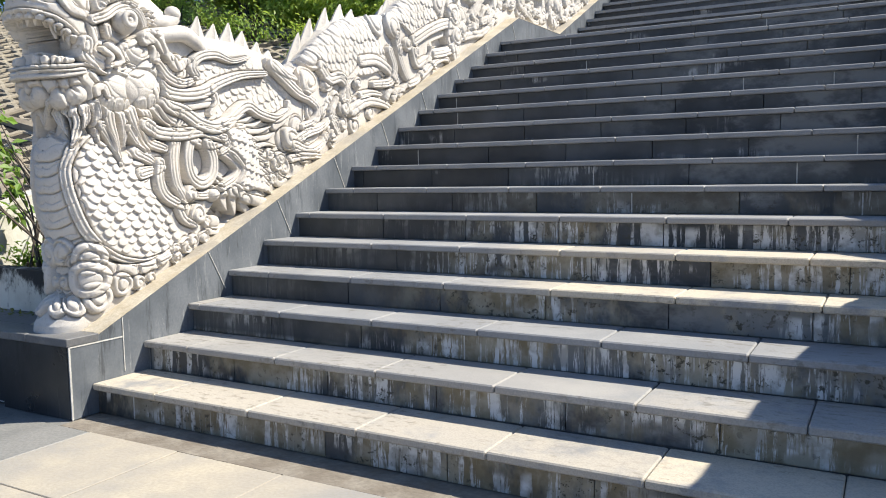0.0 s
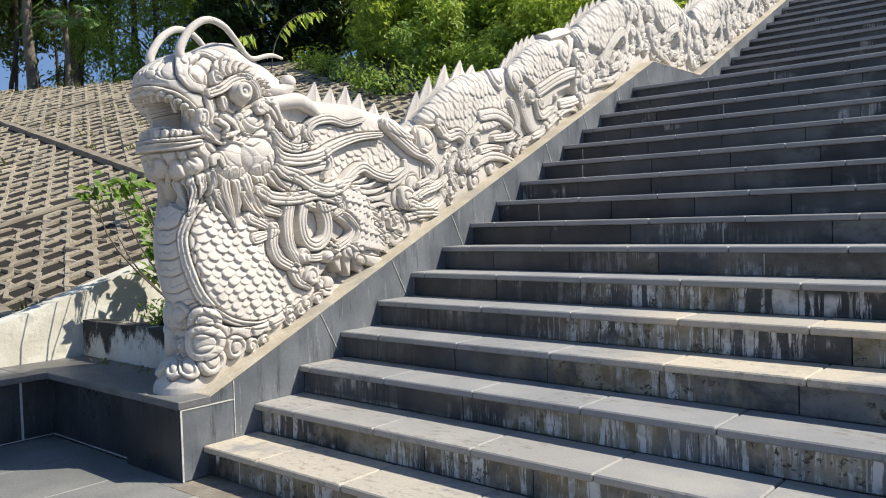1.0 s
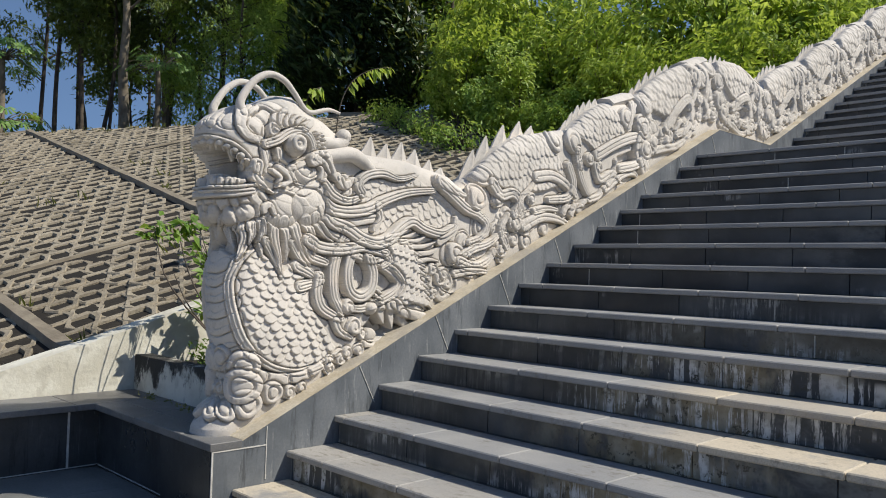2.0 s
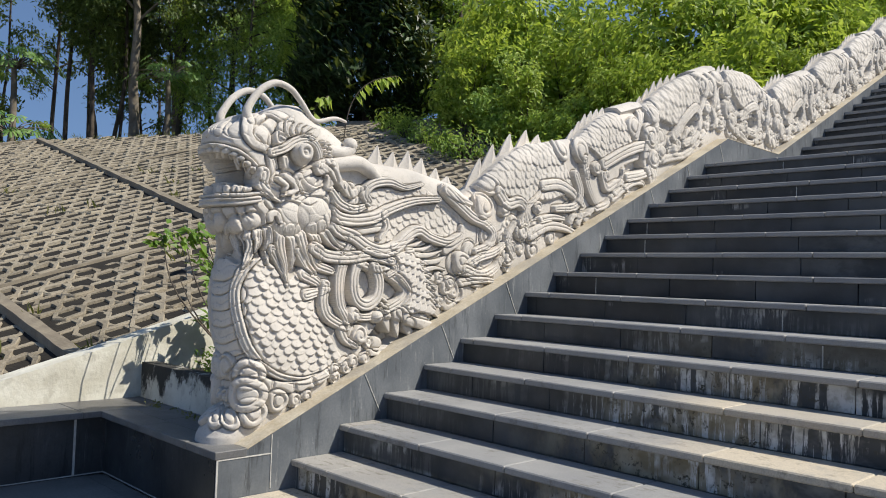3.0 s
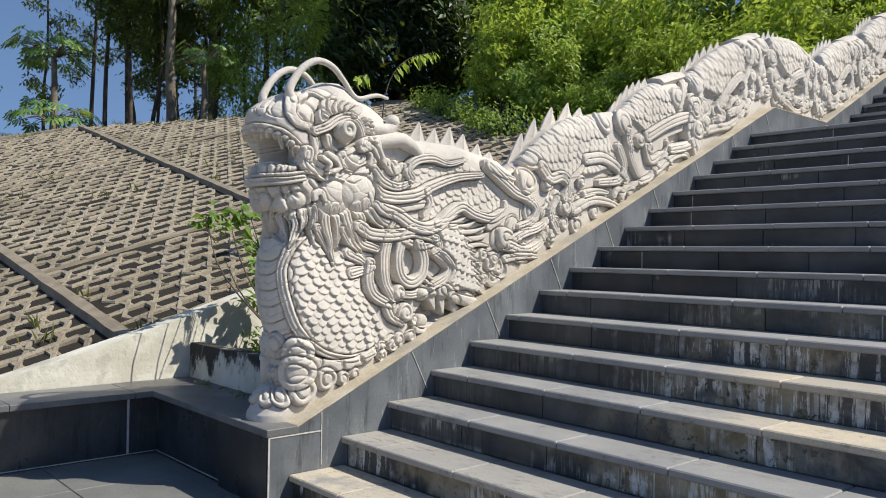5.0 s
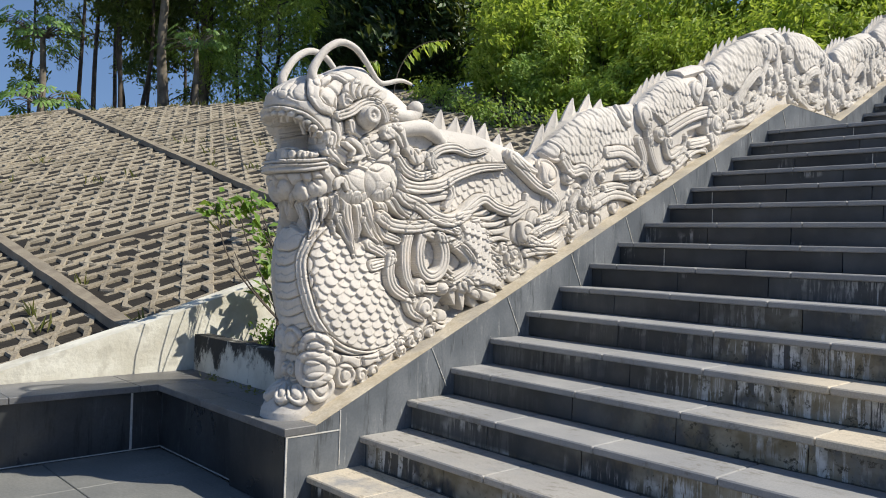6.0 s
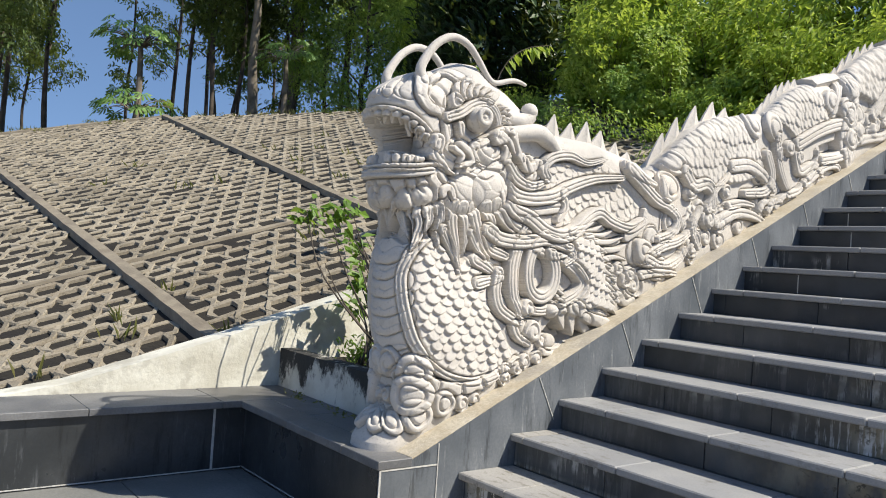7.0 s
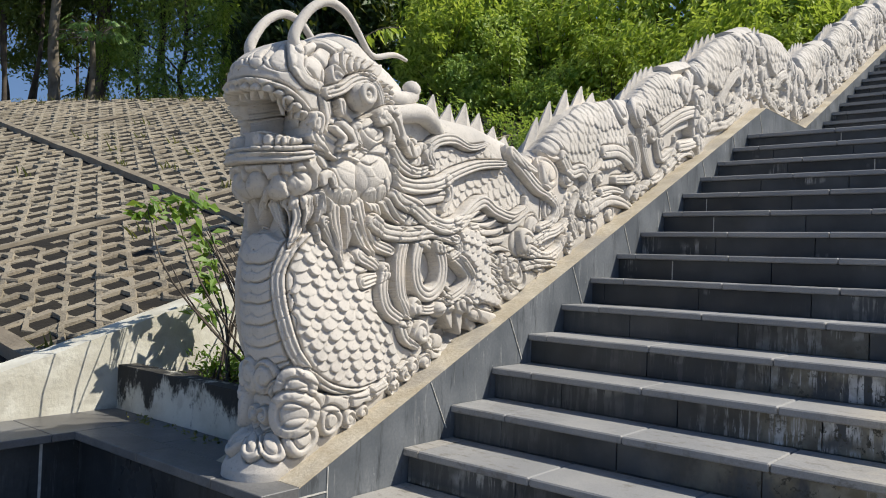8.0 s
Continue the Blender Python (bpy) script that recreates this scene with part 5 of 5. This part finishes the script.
def leaves_mesh(name, centers, size, mat, seed=1, droop=0.3, slim=0.45):
    """Many single leaves, each a folded diamond, as one mesh."""
    g = np.random.default_rng(seed)
    c = np.asarray(centers)
    n = len(c)
    ax = g.normal(size=(n, 3))
    ax[:, 2] -= droop * 2
    ax /= np.linalg.norm(ax, axis=1)[:, None]
    up = g.normal(size=(n, 3)) * 0.42 + np.array((0.75, 0.30, 0.85))
    up /= np.linalg.norm(up, axis=1)[:, None]
    ax -= 0.75 * (ax * up).sum(1)[:, None] * up
    ax /= np.linalg.norm(ax, axis=1)[:, None]
    side = np.cross(ax, up)
    side /= np.linalg.norm(side, axis=1)[:, None] + 1e-9
    nrm = np.cross(side, ax)
    s = size * g.uniform(0.6, 1.3, (n, 1))
    a = c
    b = c + ax * s * 0.45 + side * s * slim * 0.5 + nrm * s * 0.10
    d = c + ax * s * 0.45 - side * s * slim * 0.5 + nrm * s * 0.10
    e = c + ax * s
    v = np.stack([a, b, e, d], 1).reshape(-1, 3)
    k = np.arange(n)[:, None] * 4
    f = np.concatenate([k + np.array([[0, 1, 2]]), k + np.array([[0, 2, 3]])]).tolist()
    me = bpy.data.meshes.new(name)
    me.from_pydata(v, [], f)
    me.materials.append(mat)
    return me


def blob_points(blobs, n, seed, shell=0.5, clump=9, tight=0.11):
    """Places for leaves: small clumps spread over the shells of the blobs."""
    g = np.random.default_rng(seed)
    w = np.array([b[3] ** 2 for b in blobs])
    m = max(1, n // clump)
    pick = g.choice(len(blobs), m, p=w / w.sum())
    d = g.normal(size=(m, 3))
    d /= np.linalg.norm(d, axis=1)[:, None]
    r = g.uniform(shell, 1.0, (m, 1)) ** 0.7
    B = np.array(blobs)
    c = B[pick, :3] + d * r * B[pick, 3:4] * np.array((1, 1, 0.8))
    return np.repeat(c, clump, 0) + g.normal(size=(m * clump, 3)) * tight * np.repeat(g.uniform(0.5, 1.5, (m, 1)), clump, 0)


def limb(sc, pts, r0, r1, sides=7):
    sc.tube(pts, [r0, (r0 + r1) / 2, r1], sides, 4)


def sculpt_part(name, sc, mat, parent, label=""):
    me = bpy.data.meshes.new(name)
    me.from_pydata(np.vstack(sc.v), [], sc.f)
    me.polygons.foreach_set("use_smooth", [True] * len(me.polygons))
    me.materials.append(mat)
    ob = new(name, me)
    ob.parent = parent
    return tagged(ob, label) if label else ob


def mesh_part(name, me, parent):
    ob = new(name, me)
    ob.parent = parent
    return ob


def shrub(seed, tall, wide, n, mat, size=0.11):
    g = random.Random(seed)
    ob = rest("shrub", "leafy light green shrub growing along the bank", "shrub", group="shrubs on the bank")
    sc_ = Sculpt()
    blobs = []
    for i in range(13):
        a = g.uniform(0, 6.28)
        h = tall * g.uniform(0.25, 1.0)
        rad = wide * g.uniform(0.2, 0.9) * (1.15 - 0.6 * h / tall)
        tip = (rad * math.cos(a), rad * math.sin(a), h)
        limb(sc_, [(0.1 * math.cos(a), 0.1 * math.sin(a), -0.3), (tip[0] * 0.4, tip[1] * 0.4, h * 0.55), tip], 0.03, 0.006, 5)
        blobs.append((*tip, wide * g.uniform(0.22, 0.42)))
        blobs.append((tip[0] * 0.7 + g.uniform(-0.3, 0.3), tip[1] * 0.7 + g.uniform(-0.3, 0.3), h * 0.7, wide * g.uniform(0.2, 0.34)))
    sculpt_part("stem", sc_, BARK, ob)
    mesh_part("crown", leaves_mesh("crown", blob_points(blobs, n, seed, 0.3), size, mat, seed, 0.5), ob)
    return ob


def tall_tree(seed, tall, r0, n, mat, bark, label, low=0.35, spread=1.6, blob=0.7, size=0.16, count=16):
    g = random.Random(seed)
    ob = rest("tree", label, "tree", group="trees on the hilltop")
    sc_ = Sculpt()
    lean = (g.uniform(-0.03, 0.03) * tall, g.uniform(-0.03, 0.03) * tall)
    stem = [(lean[0] * q + g.uniform(-0.12, 0.12) * (0 < q < 1), lean[1] * q + g.uniform(-0.12, 0.12) * (0 < q < 1), tall * q - 0.5 * (q == 0)) for q in (0, 0.1, 0.22, 0.36, 0.5, 0.75, 1)]
    limb(sc_, stem, r0, r0 * 0.25, 9)
    blobs = []
    for i in range(count):
        h = tall * (low + (1 - low) * (i + 0.5) / count)
        a = g.uniform(0, 6.28)
        rad = spread * g.uniform(0.5, 1.1) * (1.1 - 0.5 * h / tall)
        b0 = (lean[0] * h / tall, lean[1] * h / tall, h)
        tip = (b0[0] + rad * math.cos(a), b0[1] + rad * math.sin(a), h + rad * 0.45)
        limb(sc_, [b0, ((b0[0] + tip[0]) / 2, (b0[1] + tip[1]) / 2, h + rad * 0.32), tip], r0 * 0.28, 0.012, 5)
        blobs.append((*tip, blob * g.uniform(0.7, 1.3)))
        blobs.append(((b0[0] + tip[0]) / 2, (b0[1] + tip[1]) / 2, h + rad * 0.2, blob * g.uniform(0.5, 0.9)))
    sculpt_part("trunk", sc_, bark, ob)
    mesh_part("crown", leaves_mesh("crown", blob_points(blobs, n, seed, 0.2), size, mat, seed, 0.7, 0.38), ob)
    return ob


def papaya_tree(seed, tall, label, heads):
    g = random.Random(seed)
    ob = rest("papaya_tree", label, "papaya tree", group="papaya trees")
    sc_ = Sculpt()
    limb(sc_, [(0, 0, -0.5), (0.04, 0.03, tall * 0.5), (0, 0, tall)], 0.10, 0.06, 9)
    bm = bmesh.new()
    for hz, cnt, rad in heads:
        for i in range(cnt):
            a = 2.4 * i + g.uniform(-0.3, 0.3)
            el = g.uniform(-0.25, 0.75)
            L = rad * g.uniform(0.65, 1.05)
            tip = Vector((L * math.cos(a) * math.cos(el), L * math.sin(a) * math.cos(el), hz + L * math.sin(el) * 0.8))
            limb(sc_, [(0, 0, hz - 0.1), (tip.x * 0.5, tip.y * 0.5, (hz + tip.z) / 2 + 0.08), tuple(tip)], 0.014, 0.007, 4)
            out = Vector((math.cos(a), math.sin(a), -0.9)).normalized()
            side = Vector((-math.sin(a), math.cos(a), 0))
            for k in range(7):
                t = (k - 3) * 0.62
                d = (out * math.cos(t) + side * math.sin(t)).normalized()
                w = side * math.cos(t) - out * math.sin(t)
                s = rad * 0.27 * (1 - 0.07 * abs(k - 3)) * g.uniform(0.85, 1.1)
                q = [tip, tip + d * s * 0.45 + w * s * 0.10 + Vector((0, 0, 0.02)), tip + d * s * 0.72 + w * s * 0.14 - Vector((0, 0, 0.03)), tip + d * s - Vector((0, 0, 0.1 * s)), tip + d * s * 0.72 - w * s * 0.14 - Vector((0, 0, 0.03)), tip + d * s * 0.45 - w * s * 0.10 + Vector((0, 0, 0.02))]
                bm.faces.new([bm.verts.new(p) for p in q])
    sculpt_part("trunk", sc_, BARK_PALE, ob)
    part("crown", bm, LEAF["papaya"], ob)
    return ob


def cypress_tree(seed, tall, wide, n):
    g = np.random.default_rng(seed)
    ob = rest("cypress", "dense dark green conifer standing in a stone ring", "conifer")
    sc_ = Sculpt()
    limb(sc_, [(0, 0, -0.3), (0, 0, tall * 0.5), (0, 0, tall * 0.9)], 0.16, 0.04, 9)
    sculpt_part("trunk", sc_, BARK, ob)
    h = g.uniform(0.03, 1.0, n) ** 0.9
    a = g.uniform(0, 2 * np.pi, n)
    prof = wide * np.clip(np.minimum(h * 6 + 0.35, 1.0), 0, 1) * (1 - 0.75 * h**2)
    lump = 1 + 0.16 * np.sin(a * 5 + h * 11) + 0.12 * np.sin(a * 9 - h * 23)
    r = prof * lump * g.uniform(0.72, 1.0, n)
    c = np.stack([r * np.cos(a), r * np.sin(a), h * tall], 1)
    mesh_part("crown", leaves_mesh("crown", c, 0.26, LEAF["conifer"], seed, -0.5, 0.42), ob)
    return ob


def put(ob, x, y, z, turn=0.0, s=1.0):
    ob.matrix_basis = pose(x, y, z, 0, 0, turn) @ Matrix.Diagonal((s, s, s, 1))
    return ob


def again(ob, x, y, z, turn, s):
    c = copy_thing(ob, pose(x, y, z, 0, 0, turn))
    c.scale = (s, s, s)
    return c


# light green shrubs behind the statue
rng = random.Random(8)
shrubs = [shrub(30, 2.6, 1.35, 3600, LEAF["shrub"], 0.20), shrub(31, 3.0, 1.4, 3600, LEAF["shrub"], 0.19), shrub(32, 2.5, 1.3, 3400, LEAF["mid"], 0.19)]
spots = [(-6.7, 8.4), (-6.1, 7.9), (-5.3, 7.7), (-4.5, 7.6), (-3.7, 7.5), (-3.0, 7.9), (-2.4, 8.7), (-1.9, 9.7), (-1.6, 10.8), (-1.5, 12.2), (-1.4, 13.8), (-1.2, 15.4), (-1.1, 17.0)]
for i, (x, y) in enumerate(spots):
    for row, (out, size) in enumerate(((0.0, 0.48), (1.2, 0.75), (2.6, 1.1))):
        b = shrubs[(0, 1, 0, 1, 2, 1, 0)[(i + row) % 7]]
        px, py = x - 0.55 * out, y + 0.83 * out
        z = slope_z(x, y) - 0.1 + 0.12 * out
        s = rng.uniform(0.85, 1.2) * size * (1.25 if y > 9 else 1.0)
        if row == 0 and i < 3:
            put(shrubs[i], px, py, z, rng.uniform(0, 360), s)
        else:
            again(b, px, py, z, rng.uniform(0, 360), s)
# undergrowth at the top of the bank
low_bush = put(shrub(33, 0.45, 0.5, 700, LEAF["mid"], 0.085), -4.9, 6.6, slope_z(-4.9, 6.6) - 0.05)
tagged(low_bush, "low leafy undergrowth at the top of the bank")
for x, y in ((-5.6, 6.8), (-6.4, 7.1), (-7.2, 7.4), (-3.3, 6.6), (-8.0, 7.7), (-2.9, 5.6), (-4.1, 6.9)):
    again(low_bush, x, y, slope_z(x, y) - 0.05, rng.uniform(0, 360), rng.uniform(0.7, 1.1))
# conifer in its ring
put(cypress_tree(40, 9.5, 1.75, 42000), -10.9, 9.4, 4.6)
sc_ = Sculpt()
sc_.tube([(-10.3, 9.0, 4.3), (-10.3, 9.0, 4.72)], [0.85, 0.8], 28, 2)
tagged(sculpt_part("tree_ring", sc_, MAT["rib"], None), "weathered round concrete ring at the foot of the conifer", "planter")
# tall thin trees against the sky
slim = tall_tree(50, 12.0, 0.07, 8000, LEAF["dark"], BARK, "tall slender tree with sparse dark foliage", 0.25, 1.35, 0.62, 0.17, 22)
slim2 = tall_tree(51, 13.0, 0.08, 6500, LEAF["dark"], BARK, "tall slender tree with sparse dark foliage", 0.32, 1.5, 0.70, 0.20, 22)
put(slim, -20.5, 6.6, 4.0)
put(slim2, -21.0, 6.0, 4.0)
for x, y, k in ((-19.8, 6.3, 1), (-20.2, 7.2, 0), (-22.5, 8.2, 1), (-21.0, 9.0, 0), (-19.0, 8.6, 1), (-24, 9.6, 0), (-18.5, 10.2, 0), (-20.5, 11.0, 1), (-23.5, 0.6, 0), (-22.5, -0.6, 1), (-24.5, 1.4, 1), (-21.6, 0.2, 0), (-23.0, -1.8, 0), (-17.0, 11.6, 1), (-26, 11, 1), (-29, -1.0, 0), (-31, 0.6, 1), (-30, 2.2, 0), (-33, -2.2, 1), (-32, 3.4, 0), (-28, -2.4, 0), (-34, 1.4, 0), (-28.5, 0.8, 1)):
    again((slim, slim2)[k], x, y, 3.6 + rng.uniform(-0.3, 0.2), rng.uniform(0, 360), rng.uniform(0.85, 1.2))
bare = tall_tree(54, 14.0, 0.10, 2600, LEAF["dark"], BARK, "tall bare-stemmed tree with a high thin crown", 0.30, 1.1, 0.5, 0.17, 14)
put(bare, -27.0, 1.0, 3.2)
for x, y in ((-26.0, -0.4), (-28.0, 2.2), (-25.0, -1.6), (-29.5, 0.2), (-24.5, 0.4), (-30.0, 3.6), (-27.5, -2.6), (-31.0, 1.6), (-26.5, 3.0), (-29.0, 9.5), (-28.0, 7.8), (-30.0, 6.6)):
    again(bare, x, y, 3.2 + rng.uniform(-0.2, 0.2), rng.uniform(0, 360), rng.uniform(0.85, 1.15))
big = tall_tree(52, 10.0, 0.16, 9000, LEAF["dark"], BARK_PALE, "large broad-leaved tree with a thick pale trunk", 0.36, 3.0, 1.0, 0.17, 22)
put(big, -17.3, 6.5, 4.2)
for x, y, s in ((-20.5, 9.4, 1.1), (-16.4, 10.4, 0.95), (-13.5, 12.6, 1.0), (-18.5, 13.5, 1.2)):
    again(big, x, y, 4.0, rng.uniform(0, 360), s)
leafy = tall_tree(53, 5.0, 0.10, 7000, LEAF["mid"], BARK, "bushy green tree at the edge of the hilltop", 0.12, 1.3, 0.75, 0.14, 16)
put(leafy, -15.2, 8.6, 3.9)
again(leafy, -13.6, 9.4, 3.9, 90, 0.9)
again(leafy, -18.6, 9.4, 3.9, 200, 1.0)
again(leafy, -9.4, 11.0, 4.4, 140, 1.0)
# papayas
put(papaya_tree(60, 2.6, "papaya tree with a slim pale trunk and two crowns of leaves", ((2.45, 46, 1.05), (0.75, 34, 1.1))), -18.2, 3.75, 3.95)
put(papaya_tree(61, 2.0, "young papaya tree with one crown of leaves", ((2.0, 38, 1.0),)), -16.9, 7.2, 4.6)
# grass and weeds
def tufts(name, spots_, size, n, mat, label):
    g = np.random.default_rng(len(spots_))
    c = np.repeat(np.array(spots_), n, 0) + g.normal(size=(len(spots_) * n, 3)) * np.array((0.06, 0.06, 0.01))
    ob = new(name, leaves_mesh(name, c, size, mat, 3, -1.6, 0.10))
    return tagged(ob, label, "grass", kind="stuff")


g = np.random.default_rng(4)
sp = []
for i in range(80):
    t = g.uniform(0, 1)
    y = -3 + 10 * t
    x = ridge_x(y) + g.uniform(-0.3, 0.5)
    sp.append((x, y, slope_z(x, y) - 0.03))
tufts("grass", sp, 0.11, 9, LEAF["grass"], "dry grass along the top of the bank")
sp = [(x, y, slope_z(x, y) - 0.05) for x, y in zip(g.uniform(-9, -2.4, 34), g.uniform(-2, 5, 34))]
tufts("weeds", sp, 0.16, 7, LEAF["grass"], "thin weeds growing out of the block cells")
# shrub in the planter
sc_, g2 = Sculpt(), random.Random(71)
plant = rest("planter_shrub", "straggly shrub with bare stems and a few leaves in the planter", "shrub")
pts_ = []
for i in range(34):
    x0, y0 = g2.uniform(-1.6, -0.7), g2.uniform(0.55, 0.95)
    h = g2.uniform(0.35, 0.95)
    tx, ty = x0 + g2.uniform(-0.55, 0.15), y0 + g2.uniform(-0.2, 0.4)
    limb(sc_, [(x0, y0, 0.55), ((x0 + tx) / 2 + 0.05, (y0 + ty) / 2, 0.6 + h * 0.6), (tx, ty, 0.6 + h)], 0.009, 0.003, 5)
    pts_ += [(tx, ty, 0.6 + h, 0.06)] * (i % 3 == 0)
for x, y, z, r in ((-1.7, 0.47, 1.60, 0.13), (-1.7, 0.30, 1.59, 0.09), (-1.7, 0.64, 1.63, 0.10), (-1.7, 0.70, 1.38, 0.08), (-1.7, 0.46, 1.27, 0.05), (-1.62, 0.72, 1.02, 0.05)):
    limb(sc_, [(-1.15, 0.75, 0.6), ((x - 1.1) / 2, y, (z + 0.6) / 2 + 0.08), (x, y, z)], 0.008, 0.003, 5)
    pts_.append((x, y, z, r))
sculpt_part("stem", sc_, BARK, plant)
mesh_part("leaves", leaves_mesh("leaves", blob_points(pts_, 240, 5, 0.1, 6, 0.03), 0.095, LEAF["planter"], 5, 0.3, 0.5), plant)
low_ = [(-1.6 + 0.16 * i, 0.72 + 0.05 * (i % 2), 0.68, 0.13) for i in range(7)]
mesh_part("undergrowth", leaves_mesh("undergrowth", blob_points(low_, 1500, 6, 0.1, 5, 0.03), 0.05, LEAF["planter"], 6, 0.2, 0.35), plant)
# sprig hanging behind the whiskers
sc_, pts_ = Sculpt(), []
sprig = rest("climber_sprig", "thin climbing twig with pale hanging leaves", "climber")
for tw in ([(-2.4, 1.98, 1.7), (-2.4, 1.96, 2.5), (-2.4, 2.06, 2.95), (-2.4, 2.20, 3.06)], [(-2.4, 2.35, 1.8), (-2.4, 2.40, 2.75), (-2.4, 2.52, 3.12), (-2.4, 2.75, 3.32), (-2.4, 3.05, 3.42)]):
    limb(sc_, tw, 0.007, 0.003, 5)
    line = smooth_line(tw, 9)
    pts_ += [tuple(p) for p in line[len(line) // 2:]] + [tuple(p) for p in line[len(line) * 3 // 4:]]
sculpt_part("stem", sc_, BARK, sprig)
mesh_part("leaves", leaves_mesh("leaves", pts_, 0.13, LEAF["shrub"], 9, 1.6, 0.42), sprig)

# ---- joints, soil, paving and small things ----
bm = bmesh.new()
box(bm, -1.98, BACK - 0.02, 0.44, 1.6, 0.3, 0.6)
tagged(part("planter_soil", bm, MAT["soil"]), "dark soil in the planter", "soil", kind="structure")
for k in range(9):
    y = 0.20 + 0.63 * k
    z = base_z(y)
    drop = 0.30 if k == 0 else 0.24
    lean = 0.0 if k == 0 else 0.13
    bm = bmesh.new()
    w = 0.0025
    v = box(bm, -0.001, 0.0035, -w, w, -drop, -0.012)
    for q in v:
        s_ = -q.co.z / drop
        q.co.y += y + lean * s_
        q.co.z += z
    bmesh.ops.recalc_face_normals(bm, faces=bm.faces)
    part("joint", bm, MAT["mortar"], balustrade)
bm = bmesh.new()
box(bm, -0.001, 0.003, -0.128, -0.118, 0.0, 0.372)
part("corner_joint", bm, MAT["mortar"], balustrade)
bm = bmesh.new()
box(bm, 0.0, 0.0025, -0.12, 0.20, 0.366, 0.373)
part("joint", bm, MAT["mortar"], balustrade)
for y, w in ((-0.285, 0.014), (-1.75, 0.008)):
    bm = bmesh.new()
    box(bm, -1.5625, -1.559, y - w / 2, y + w / 2, 0.005, 0.37)
    part("joint", bm, MAT["mortar"], pedestal)
bm = bmesh.new()
box(bm, -1.56, BACK, -0.098, -0.0945, 0.008, 0.014)
box(bm, -1.5625, -1.559, -3.9, -0.1, 0.006, 0.012)
part("joint", bm, MAT["mortar"], pedestal)
# paving slabs
paving = rest("pavement", "stone paving slabs in front of the stair, dusty and stained", "paving", kind="structure")
cream = mottled("cream_paving", (0.44, 0.39, 0.30), (0.34, 0.31, 0.26), 2.0, 60, 0.85, 0.2, (0.25, 0.245, 0.235))
slate = mottled("slate_paving", (0.15, 0.155, 0.15), (0.21, 0.212, 0.20), 2.0, 60, 0.55, 0.2, (0.26, 0.255, 0.24))
cream_me = slab_mesh("paving_slab", 0.595, 0.595, 0.03, 0.003, cream)
slate_me = slab_mesh("paving_slab", 0.595, 0.595, 0.03, 0.003, slate)
for i in range(-3, 7):
    for j in range(6):
        x, y = i * 0.6 + 0.24, -0.80 - j * 0.6
        if x + 0.6 < -1.56:
            continue
        me = slate_me if x < -0.3 else cream_me
        ob = place("paving_slab", me, max(x, -1.558), y, -0.030 + rng.uniform(-0.001, 0.001), paving)
        ob.scale.x = (x + 0.6 - max(x, -1.558)) / 0.6
# band of darker brown than the slabs, along the foot of the stair
strip = mottled("dirt_strip", (0.17, 0.145, 0.115), (0.25, 0.225, 0.185), 6, 40, 1.0, 0.5)
bm = bmesh.new()
box(bm, 0.004, WIDTH, -0.2, 0.04, -0.03, -0.003)
part("gutter_strip", bm, strip, paving, "dark brown strip along the foot of the stair")
bm = bmesh.new()
box(bm, -1.555, 0.0, -0.2, -0.099, -0.03, -0.004)
part("gutter_strip", bm, slate, paving)
# dead leaves on the cap
litter = rest("dead_leaves", "small brown dead leaves lying on the cap", "leaf litter", kind="stuff")
g = np.random.default_rng(12)
c = np.stack([g.uniform(-1.7, -0.8, 60), g.normal(0.24, 0.03, 60), np.full(60, 0.424)], 1)
me = leaves_mesh("leaves", c, 0.03, LEAF["grass"], 2, 0.0, 0.6)
mesh_part("leaves", me, litter)

# lime-filled joints between some riser panels
joint_me = slab_mesh("riser_joint", 0.007, 0.004, RISE - 0.045, 0.001, MAT["mortar"])
for ob in [o for o in stairs.children if o.name.startswith("riser_panel")]:
    if rng.random() < 0.30 and ob.location.x > 0.05:
        place("riser_joint", joint_me, ob.location.x - 0.0045, ob.location.y - 0.0025, ob.location.z + 0.002, stairs)
